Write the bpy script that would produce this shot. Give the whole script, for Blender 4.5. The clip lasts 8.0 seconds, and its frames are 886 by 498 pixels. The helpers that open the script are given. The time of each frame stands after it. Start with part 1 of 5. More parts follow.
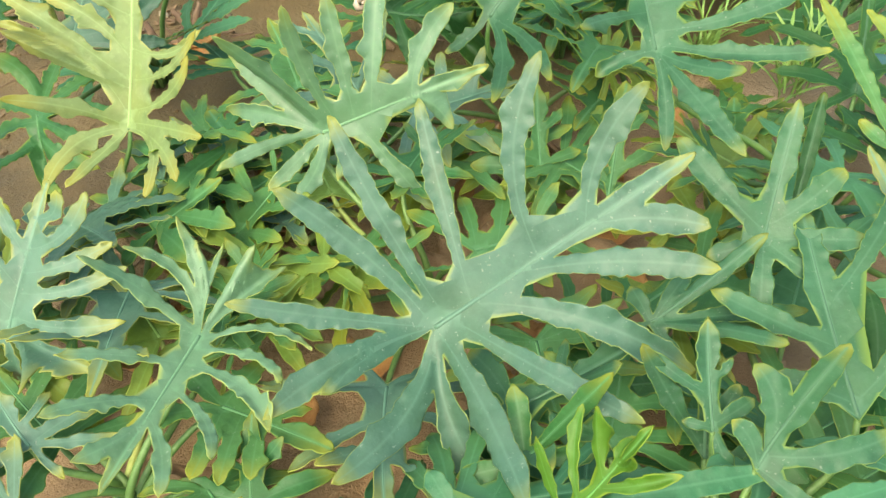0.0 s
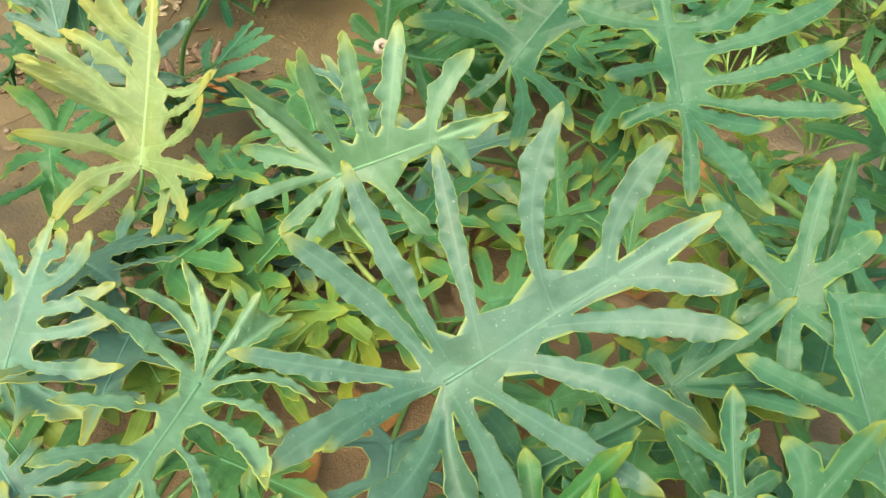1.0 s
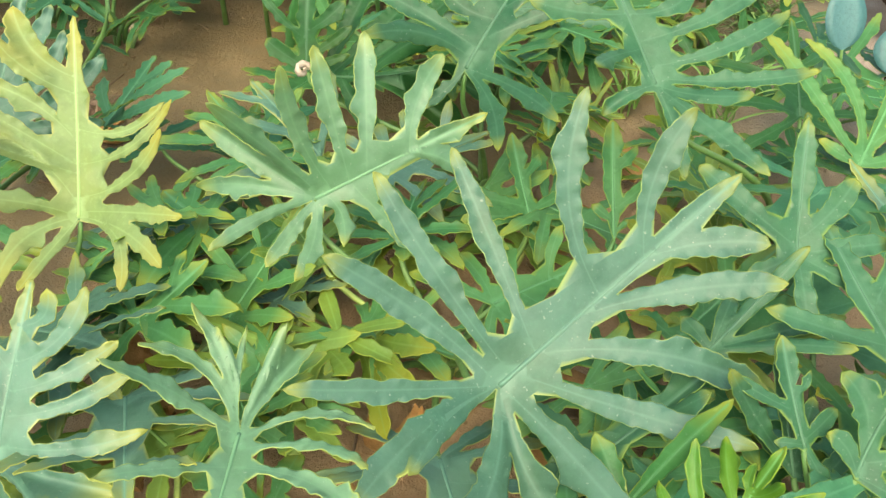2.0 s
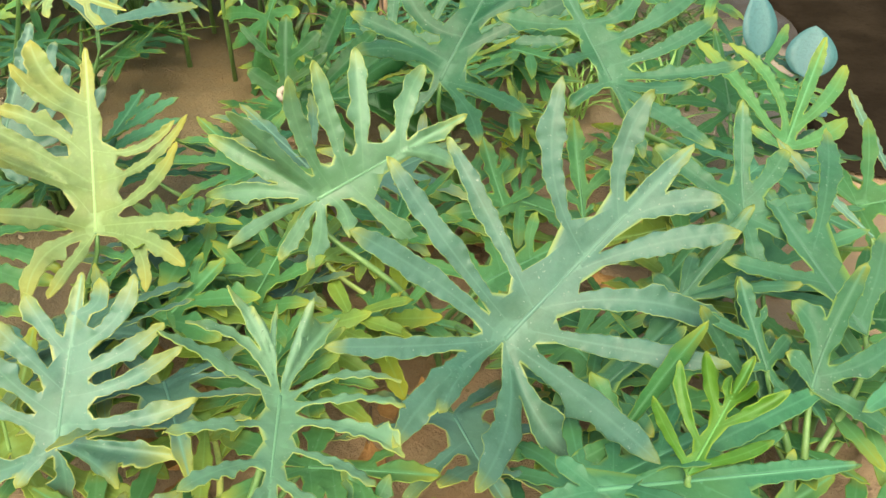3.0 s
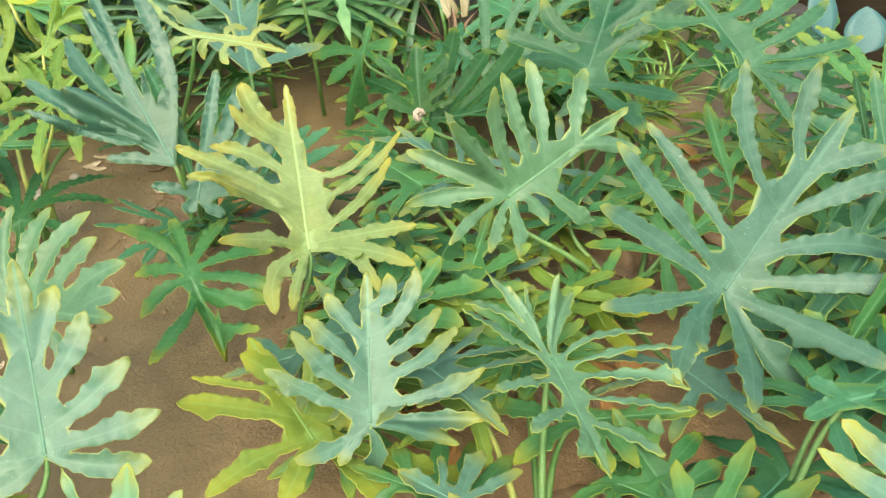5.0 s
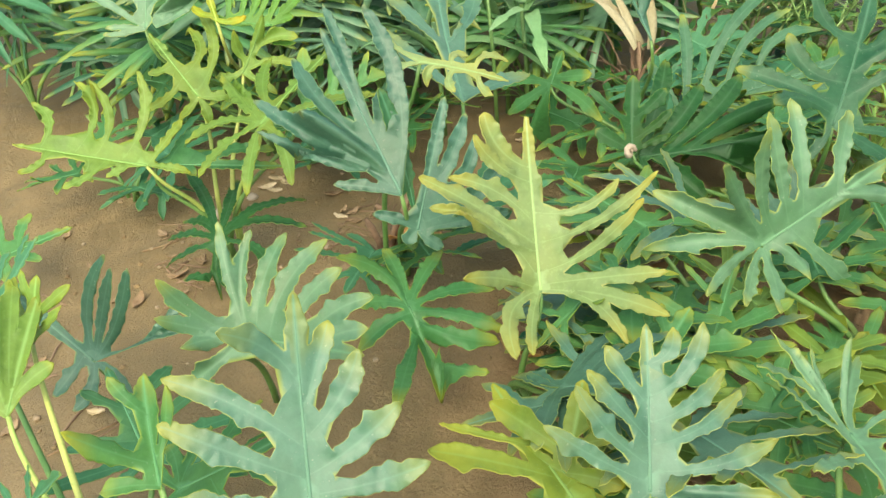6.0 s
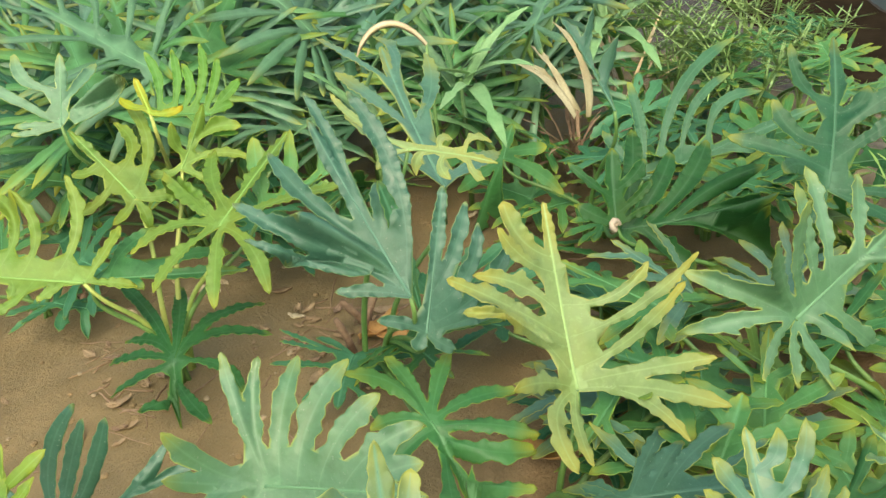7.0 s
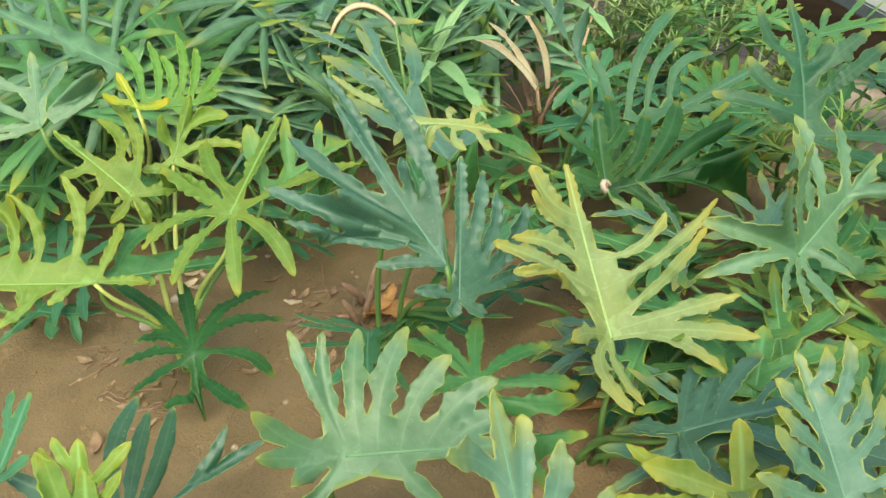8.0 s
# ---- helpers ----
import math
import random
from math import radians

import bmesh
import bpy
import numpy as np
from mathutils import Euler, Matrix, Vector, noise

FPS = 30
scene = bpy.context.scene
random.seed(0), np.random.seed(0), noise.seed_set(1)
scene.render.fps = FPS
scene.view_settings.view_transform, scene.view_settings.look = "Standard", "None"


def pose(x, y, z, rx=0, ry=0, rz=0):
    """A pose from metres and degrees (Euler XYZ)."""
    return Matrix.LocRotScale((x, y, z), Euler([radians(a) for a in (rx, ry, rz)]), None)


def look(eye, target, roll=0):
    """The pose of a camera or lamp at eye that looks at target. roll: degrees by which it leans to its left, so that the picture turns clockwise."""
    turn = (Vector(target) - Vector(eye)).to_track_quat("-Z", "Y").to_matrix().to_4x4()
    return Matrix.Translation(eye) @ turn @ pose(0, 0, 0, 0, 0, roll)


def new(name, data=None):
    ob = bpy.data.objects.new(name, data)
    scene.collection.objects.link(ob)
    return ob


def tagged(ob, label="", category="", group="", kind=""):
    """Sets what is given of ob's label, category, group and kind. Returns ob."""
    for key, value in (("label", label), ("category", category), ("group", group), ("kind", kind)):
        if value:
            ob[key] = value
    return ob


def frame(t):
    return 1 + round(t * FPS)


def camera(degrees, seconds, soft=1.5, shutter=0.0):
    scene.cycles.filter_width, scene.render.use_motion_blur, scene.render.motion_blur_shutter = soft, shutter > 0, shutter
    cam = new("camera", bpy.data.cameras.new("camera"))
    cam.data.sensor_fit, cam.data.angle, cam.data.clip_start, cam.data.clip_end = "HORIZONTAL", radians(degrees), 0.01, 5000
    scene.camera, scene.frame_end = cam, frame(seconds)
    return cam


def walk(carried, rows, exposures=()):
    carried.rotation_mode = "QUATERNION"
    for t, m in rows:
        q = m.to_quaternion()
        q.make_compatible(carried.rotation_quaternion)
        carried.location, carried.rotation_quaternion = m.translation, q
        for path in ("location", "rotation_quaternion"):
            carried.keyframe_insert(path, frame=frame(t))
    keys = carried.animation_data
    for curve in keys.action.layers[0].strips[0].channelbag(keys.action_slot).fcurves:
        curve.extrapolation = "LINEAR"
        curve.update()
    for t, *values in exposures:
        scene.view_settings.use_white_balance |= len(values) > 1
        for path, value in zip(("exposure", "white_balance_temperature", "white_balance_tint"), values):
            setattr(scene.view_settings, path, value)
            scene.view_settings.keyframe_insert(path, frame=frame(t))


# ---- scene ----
from mathutils import geometry

cam = camera(56.8, 8.0)
PATH = [
    (0, (0.087, 0.014, 0.712), (-0.107, 1.455, -0.66), -5.1),
    (0.5, (0.088, 0.038, 0.7), (-0.148, 1.504, -0.639), -3.8),
    (1, (0.084, 0.041, 0.7), (-0.145, 1.547, -0.596), -3.9),
    (1.2, (0.068, 0.045, 0.697), (-0.129, 1.57, -0.581), -3.9),
    (2.3, (-0.143, 0.038, 0.677), (0.17, 1.587, -0.549), -2.6),
    (2.5, (-0.151, 0.019, 0.682), (0.188, 1.588, -0.511), -3.4),
    (3, (-0.191, -0.067, 0.688), (0.185, 1.514, -0.478), -2.2),
    (3.5, (-0.236, -0.138, 0.686), (0.127, 1.476, -0.437), -4.2),
    (4, (-0.294, -0.148, 0.694), (0.089, 1.501, -0.372), -5.9),
    (4.2, (-0.331, -0.144, 0.7), (0.16, 1.474, -0.369), -5.8),
    (5.3, (-0.565, -0.076, 0.738), (-0.089, 1.515, -0.377), -7.1),
    (5.5, (-0.601, -0.06, 0.742), (-0.149, 1.558, -0.342), -5.9),
    (6, (-0.68, 0.026, 0.73), (-0.357, 1.706, -0.307), -7.0),
    (6.5, (-0.757, 0.138, 0.725), (-0.368, 1.837, -0.256), -6.9),
    (7, (-0.818, 0.193, 0.738), (-0.146, 1.827, -0.2), -6.2),
    (7.5, (-0.911, 0.207, 0.753), (-0.071, 1.743, -0.215), -7.1),
    (8, (-0.97, 0.234, 0.748), (-0.105, 1.743, -0.24), -7.3),
]
walk(cam, [(t, look(eye, target, roll)) for t, eye, target, roll in PATH], exposures=((0.0, 1.81, 7500, 0), (2.5, 1.79, 7500, -2), (4.2, 1.73, 7400, -2), (5.5, 1.69, 7300, -3), (6.5, 1.52, 7500, -5), (8.0, 1.45, 7300, -3)))

# ---- light: open shade under a bright, hazy sky ----
world = bpy.data.worlds.new("sky")
scene.world = world
world.use_nodes = True
wn = world.node_tree.nodes
sky = wn.new("ShaderNodeTexSky")
sky.sky_type = "NISHITA"
sky.sun_disc = False
sky.sun_elevation = radians(52)
sky.sun_rotation = radians(200)
sky.dust_density = 4.0
world.node_tree.links.new(sky.outputs[0], wn["Background"].inputs[0])
wn["Background"].inputs[1].default_value = 0.15
sun_data = bpy.data.lights.new("sun", "SUN")
sun_data.energy, sun_data.angle, sun_data.color = 0.45, radians(70), (1.0, 0.96, 0.88)
sun = new("sun", sun_data)
sun.matrix_world = look((-0.9, -1.4, 3.0), (0, 0.6, 0))


# ---- materials ----
def material(name):
    m = bpy.data.materials.new(name)
    m.use_nodes = True
    nt = m.node_tree
    return m, nt, nt.nodes["Principled BSDF"]


def mixer(nt, a, b, fac):
    n = nt.nodes.new("ShaderNodeMix")
    n.data_type = "RGBA"
    for socket, v in ((n.inputs[6], a), (n.inputs[7], b), (n.inputs[0], fac)):
        if isinstance(v, (tuple, float, int)):
            socket.default_value = (*v, 1) if isinstance(v, tuple) else v
        else:
            nt.links.new(v, socket)
    return n.outputs[2]


def ramp(nt, value, lo, hi, a=0.0, b=1.0):
    n = nt.nodes.new("ShaderNodeMapRange")
    nt.links.new(value, n.inputs[0])
    for i, v in enumerate((lo, hi, a, b)):
        n.inputs[i + 1].default_value = v
    return n.outputs[0]


def times(nt, a, b, op="MULTIPLY"):
    n = nt.nodes.new("ShaderNodeMath")
    n.operation = op
    for socket, v in zip(n.inputs, (a, b)):
        if isinstance(v, (float, int)):
            socket.default_value = v
        else:
            nt.links.new(v, socket)
    return n.outputs[0]


def noisy(nt, scale, detail=4.0, space="Object", rough=0.55, shift=None):
    co = nt.nodes.new("ShaderNodeTexCoord")
    n = nt.nodes.new("ShaderNodeTexNoise")
    n.inputs["Scale"].default_value, n.inputs["Detail"].default_value, n.inputs["Roughness"].default_value = scale, detail, rough
    nt.links.new(co.outputs[space], n.inputs["Vector"])
    if shift:
        n.noise_dimensions = "4D"
        nt.links.new(shift, n.inputs["W"])
    return n.outputs[0]


def bumped(nt, bsdf, height, strength=0.3, distance=0.001):
    n = nt.nodes.new("ShaderNodeBump")
    n.inputs["Strength"].default_value, n.inputs["Distance"].default_value = strength, distance
    nt.links.new(height, n.inputs["Height"])
    nt.links.new(n.outputs[0], bsdf.inputs["Normal"])


def plain(name, a, b, scale, rough=0.7, strength=0.4, distance=0.002):
    """Two colours that change over in a noise, each object a little different, with a fine relief."""
    m, nt, bsdf = material(name)
    info = nt.nodes.new("ShaderNodeObjectInfo")
    n = noisy(nt, scale)
    fine = noisy(nt, scale * 9)
    col = mixer(nt, a, b, ramp(nt, times(nt, n, times(nt, info.outputs["Random"], 0.3), "ADD"), 0.4, 0.85))
    col = mixer(nt, col, tuple(c * 0.6 for c in a), ramp(nt, fine, 0.5, 0.75, 0.0, 0.5))
    nt.links.new(col, bsdf.inputs["Base Color"])
    bsdf.inputs["Roughness"].default_value = rough
    bumped(nt, bsdf, fine, strength, distance)
    return m


def leaf_material(name, base, second, margin, tip, tip_from, yellow, bloom=0.0, rough=0.42, gloss=0.45):
    """Blade with a paler vein and margin, tips that have turned, and patches between two greens."""
    m, nt, bsdf = material(name)
    at = nt.nodes.new("ShaderNodeAttribute")
    at.attribute_name = "leafmap"
    sep = nt.nodes.new("ShaderNodeSeparateColor")
    nt.links.new(at.outputs["Color"], sep.inputs[0])
    edge, vein, along = sep.outputs
    info = nt.nodes.new("ShaderNodeObjectInfo")
    own = times(nt, info.outputs["Random"], 40.0)
    big = noisy(nt, 11.0, 4.0, shift=own)
    fine = noisy(nt, 160.0, 3.0)
    patch = ramp(nt, times(nt, big, times(nt, info.outputs["Random"], 0.25), "ADD"), 0.38, 0.82)
    col = mixer(nt, base, second, patch)
    col = mixer(nt, col, tuple(min(1.0, c * 1.5 + 0.03) for c in base), ramp(nt, fine, 0.54, 0.8, 0.0, 0.45))
    col = mixer(nt, col, tuple(c * 0.62 for c in base), ramp(nt, noisy(nt, 38.0, 4.0, shift=own), 0.48, 0.72, 0.0, 0.55))
    col = mixer(nt, col, tuple(min(1.0, c * 0.9 + 0.12) for c in base), ramp(nt, noisy(nt, 420.0, 1.0), 0.70, 0.80, 0.0, 0.5))
    col = mixer(nt, col, (base[0] * 1.75 + 0.02, base[1] * 1.12, base[2] * 0.55), ramp(nt, noisy(nt, 7.0, 3.0, shift=times(nt, own, 1.7)), 0.5, 0.72, 0.0, 0.3 if bloom else 0.55))
    if bloom:
        col = mixer(nt, col, tuple(c * 1.3 + 0.065 for c in base), ramp(nt, noisy(nt, 26.0, 6.0, rough=0.75, shift=own), 0.42, 0.75, 0.0, bloom))
        col = mixer(nt, col, (0.42, 0.48, 0.38), ramp(nt, noisy(nt, 240.0, 2.0), 0.68, 0.76, 0.0, bloom))
    turned = times(nt, ramp(nt, along, tip_from, 1.0), ramp(nt, big, 0.3, 0.62, 0.25, 1.0))
    turned = times(nt, turned, yellow)
    col = mixer(nt, col, tip, turned)
    col = mixer(nt, col, tuple(min(1.0, c * 1.5 + 0.07) for c in base), ramp(nt, vein, 0.4, 1.0, 0.0, 0.95))
    col = mixer(nt, col, margin, ramp(nt, edge, 0.5, 0.98, 0.0, 0.75))
    spots = ramp(nt, noisy(nt, 75.0, 2.0), 0.72, 0.78, 0.0, 0.5)
    col = mixer(nt, col, (0.30, 0.24, 0.10), times(nt, spots, turned))
    hue = nt.nodes.new("ShaderNodeHueSaturation")
    nt.links.new(col, hue.inputs["Color"])
    nt.links.new(ramp(nt, info.outputs["Random"], 0.0, 1.0, 0.9, 1.1), hue.inputs["Value"])
    col = hue.outputs[0]
    nt.links.new(col, bsdf.inputs["Base Color"])
    nt.links.new(ramp(nt, times(nt, big, times(nt, fine, 0.4), "ADD"), 0.45, 0.95, rough - 0.1, rough + 0.16), bsdf.inputs["Roughness"])
    bsdf.inputs["Specular IOR Level"].default_value = gloss
    swell = noisy(nt, 30.0, 2.0, shift=own)
    bumped(nt, bsdf, times(nt, fine, times(nt, swell, 5.0), "ADD"), 0.5, 0.0011)
    back = nt.nodes.new("ShaderNodeBsdfTranslucent")
    nt.links.new(col, back.inputs[0])
    both = nt.nodes.new("ShaderNodeMixShader")
    both.inputs[0].default_value = 0.4
    nt.links.new(bsdf.outputs[0], both.inputs[1])
    nt.links.new(back.outputs[0], both.inputs[2])
    nt.links.new(both.outputs[0], nt.nodes["Material Output"].inputs[0])
    return m


TURNED = (0.42, 0.41, 0.035)
LEAF = {
    "blue": leaf_material("glaucous_leaf", (0.04, 0.132, 0.075), (0.076, 0.175, 0.12), (0.34, 0.42, 0.09), TURNED, 0.88, 0.7, 0.4, 0.4, 0.55),
    "bluegrey": leaf_material("blue_grey_leaf", (0.042, 0.15, 0.088), (0.088, 0.215, 0.15), (0.24, 0.37, 0.13), TURNED, 0.95, 0.5, 0.45, 0.4, 0.7),
    "tipped": leaf_material("tipped_leaf", (0.068, 0.19, 0.112), (0.13, 0.255, 0.18), (0.46, 0.48, 0.09), TURNED, 0.62, 0.95, 0.45, 0.4, 0.7),
    "mint": leaf_material("mint_leaf", (0.075, 0.2, 0.085), (0.148, 0.285, 0.165), (0.42, 0.48, 0.10), TURNED, 0.8, 0.7, 0.45, 0.4, 0.7),
    "pale": leaf_material("pale_leaf", (0.06, 0.215, 0.062), (0.115, 0.285, 0.085), (0.30, 0.41, 0.06), TURNED, 0.64, 0.9, 0.3),
    "green": leaf_material("green_leaf", (0.045, 0.185, 0.052), (0.088, 0.25, 0.08), (0.30, 0.40, 0.05), TURNED, 0.74, 0.8),
    "deep": leaf_material("deep_green_leaf", (0.026, 0.118, 0.048), (0.054, 0.168, 0.08), (0.24, 0.36, 0.06), TURNED, 0.84, 0.7, 0.35),
    "teal": leaf_material("teal_leaf", (0.042, 0.185, 0.078), (0.085, 0.25, 0.12), (0.20, 0.33, 0.07), TURNED, 0.93, 0.5),
    "dark": leaf_material("dark_leaf", (0.019, 0.095, 0.024), (0.038, 0.135, 0.04), (0.13, 0.24, 0.04), TURNED, 0.90, 0.5, gloss=0.3),
    "olive": leaf_material("olive_leaf", (0.12, 0.22, 0.03), (0.20, 0.27, 0.04), (0.42, 0.42, 0.06), TURNED, 0.6, 0.8),
    "lime": leaf_material("lime_leaf", (0.145, 0.275, 0.042), (0.215, 0.33, 0.06), (0.36, 0.43, 0.06), TURNED, 0.82, 0.7),
    "yellow": leaf_material("yellow_leaf", (0.245, 0.355, 0.125), (0.33, 0.415, 0.18), (0.48, 0.47, 0.14), (0.54, 0.45, 0.05), 0.66, 0.75),
    "fresh": leaf_material("fresh_leaf", (0.06, 0.215, 0.025), (0.105, 0.275, 0.04), (0.28, 0.42, 0.04), TURNED, 0.9, 0.5),
    "gold": leaf_material("gold_leaf", (0.25, 0.37, 0.02), (0.37, 0.43, 0.025), (0.5, 0.47, 0.04), (0.58, 0.45, 0.015), 0.4, 0.9),
}


PETIOLE = plain("petiole_skin", (0.26, 0.38, 0.09), (0.42, 0.44, 0.12), 30, 0.5)
PETIOLE_GREEN = plain("green_petiole_skin", (0.07, 0.165, 0.04), (0.13, 0.23, 0.06), 30, 0.45)
DRY = plain("dry_leaf_skin", (0.20, 0.12, 0.06), (0.31, 0.215, 0.125), 60, 0.8)
STRAW = plain("straw_skin", (0.50, 0.38, 0.22), (0.62, 0.50, 0.34), 40, 0.8)
TAN = plain("tan_dead_leaf", (0.35, 0.28, 0.15), (0.47, 0.41, 0.26), 25, 0.75)
BUD = plain("pale_bud_skin", (0.34, 0.26, 0.20), (0.44, 0.36, 0.28), 60, 0.7)
TWIG = plain("twig_bark", (0.17, 0.10, 0.06), (0.30, 0.20, 0.13), 80, 0.85)
STONE = plain("pebble_stone", (0.24, 0.17, 0.10), (0.34, 0.26, 0.17), 60, 0.8)
PAPER = plain("pale_scrap", (0.30, 0.25, 0.19), (0.40, 0.34, 0.27), 60, 0.7)
ORANGE = plain("orange_dead_leaf", (0.36, 0.16, 0.045), (0.46, 0.25, 0.085), 40, 0.7)
CONCRETE = plain("grey_concrete", (0.20, 0.21, 0.185), (0.26, 0.27, 0.24), 7, 0.85, 0.5, 0.003)
# near-black of the sheet that stands in for shade beside the slab
SHADE_DARK = plain("black_film", (0.016, 0.0115, 0.0075), (0.032, 0.023, 0.015), 8, 0.9, 0.5, 0.004)
SHADE_DARK.node_tree.nodes["Principled BSDF"].inputs["Specular IOR Level"].default_value = 0.0
FEATHER = plain("feather_leaf_skin", (0.20, 0.34, 0.09), (0.33, 0.45, 0.17), 12, 0.5)
GRASS = plain("grass_blade", (0.13, 0.27, 0.05), (0.24, 0.37, 0.09), 10, 0.55)
SPOON = plain("spoon_leaf_skin", (0.032, 0.105, 0.105), (0.05, 0.14, 0.135), 20, 0.5)


def soil_material():
    m, nt, bsdf = material("bare_soil")
    broad, mid, fine = noisy(nt, 2.2, 4.0), noisy(nt, 16.0, 6.0), noisy(nt, 170.0, 5.0, rough=0.7)
    col = mixer(nt, (0.172, 0.117, 0.048), (0.245, 0.172, 0.08), ramp(nt, mid, 0.36, 0.68))
    col = mixer(nt, col, (0.285, 0.21, 0.118), ramp(nt, broad, 0.52, 0.7, 0.0, 0.6))
    col = mixer(nt, col, (0.15, 0.08, 0.036), ramp(nt, fine, 0.55, 0.8, 0.0, 0.6))
    col = mixer(nt, col, (0.50, 0.42, 0.33), ramp(nt, noisy(nt, 320.0, 2.0), 0.70, 0.76, 0.0, 0.5))
    place = nt.nodes.new("ShaderNodeTexCoord")
    xyz = nt.nodes.new("ShaderNodeSeparateXYZ")
    nt.links.new(place.outputs["Object"], xyz.inputs[0])
    sand = mixer(nt, (0.31, 0.225, 0.15), (0.40, 0.31, 0.225), ramp(nt, mid, 0.35, 0.65))
    sand = mixer(nt, sand, (0.18, 0.125, 0.075), ramp(nt, fine, 0.55, 0.75, 0.0, 0.6))
    blot = noisy(nt, 1.3, 5.0)
    north = times(nt, xyz.outputs[1], times(nt, blot, 0.9), "ADD")
    # dry ground in the bed alone, sand along its edge, a darker colour between it and the slab
    inside = times(nt, ramp(nt, north, 0.35, 0.7), ramp(nt, times(nt, xyz.outputs[0], times(nt, blot, 0.8), "ADD"), 2.0, 2.4, 1.0, 0.0))
    shore = times(nt, times(nt, xyz.outputs[0], times(nt, broad, 0.5), "ADD"), ramp(nt, xyz.outputs[1], 1.0, 2.0, 0.0, 1.4), "SUBTRACT")
    col = mixer(nt, col, sand, times(nt, ramp(nt, shore, 0.30, 0.56), inside))
    dry = times(nt, ramp(nt, times(nt, xyz.outputs[1], times(nt, broad, 0.4), "ADD"), 1.1, 1.35, 1.0, 0.0), ramp(nt, times(nt, xyz.outputs[0], times(nt, mid, 0.2), "ADD"), -0.5, -0.25, 0.0, 0.85))
    col = mixer(nt, col, mixer(nt, (0.34, 0.205, 0.10), (0.42, 0.275, 0.15), ramp(nt, mid, 0.36, 0.66)), times(nt, dry, inside))
    # dark brown towards the slab: shade and wet soil there, painted as one colour
    dark = times(nt, times(nt, xyz.outputs[0], times(nt, mid, 0.1), "ADD"), times(nt, noisy(nt, 1.1, 5.0), 0.25), "ADD")
    dark = times(nt, ramp(nt, dark, 1.02, 1.09), times(nt, ramp(nt, north, 1.0, 1.35), ramp(nt, times(nt, xyz.outputs[0], blot, "ADD"), 3.0, 3.5, 1.0, 0.0)))
    col = mixer(nt, col, (0.045, 0.030, 0.019), dark)
    nt.links.new(col, bsdf.inputs["Base Color"])
    nt.links.new(ramp(nt, mid, 0.3, 0.7, 0.5, 0.9), bsdf.inputs["Roughness"])
    bumped(nt, bsdf, times(nt, fine, times(nt, mid, 2.5), "ADD"), 0.9, 0.006)
    return m


SOIL = soil_material()


# ---- building ----
def mesh_object(name, verts, faces, mat, parent=None, label="", smooth=True):
    me = bpy.data.meshes.new(name)
    me.from_pydata([tuple(map(float, v)) for v in verts], [], [tuple(map(int, f)) for f in faces])
    me.materials.append(mat)
    if smooth:
        me.polygons.foreach_set("use_smooth", [True] * len(me.polygons))
    me.update()
    ob = new(name, me)
    if parent:
        ob.parent = parent
    if label:
        tagged(ob, label)
    return ob


def thing(name, at, label, category, group="", kind=""):
    ob = new(name)
    ob.location = at
    ob.empty_display_size = 0.05
    return tagged(ob, label, category, group, kind)


def tube(points, radii, sides=8):
    """Verts and faces of a round, tapered tube along a line of points, closed at both ends."""
    pts = [Vector(p) for p in points]
    verts, faces = [], []
    for i, p in enumerate(pts):
        d = (pts[min(i + 1, len(pts) - 1)] - pts[max(i - 1, 0)]).normalized()
        a = d.cross(Vector((0.31, 0.17, 0.93))).normalized()
        b = d.cross(a)
        for k in range(sides):
            w = 2 * math.pi * k / sides
            verts.append(p + (a * math.cos(w) + b * math.sin(w)) * radii[i])
    for i in range(len(pts) - 1):
        for k in range(sides):
            k2 = (k + 1) % sides
            faces.append((i * sides + k, i * sides + k2, (i + 1) * sides + k2, (i + 1) * sides + k))
    faces.append(tuple(range(sides))[::-1])
    faces.append(tuple(range((len(pts) - 1) * sides, len(pts) * sides)))
    return verts, faces


def bezier(p0, p1, p2, p3, n):
    out = []
    for i in range(n + 1):
        u = i / n
        out.append(Vector(p0) * (1 - u) ** 3 + Vector(p1) * 3 * u * (1 - u) ** 2 + Vector(p2) * 3 * u * u * (1 - u) + Vector(p3) * u ** 3)
    return out


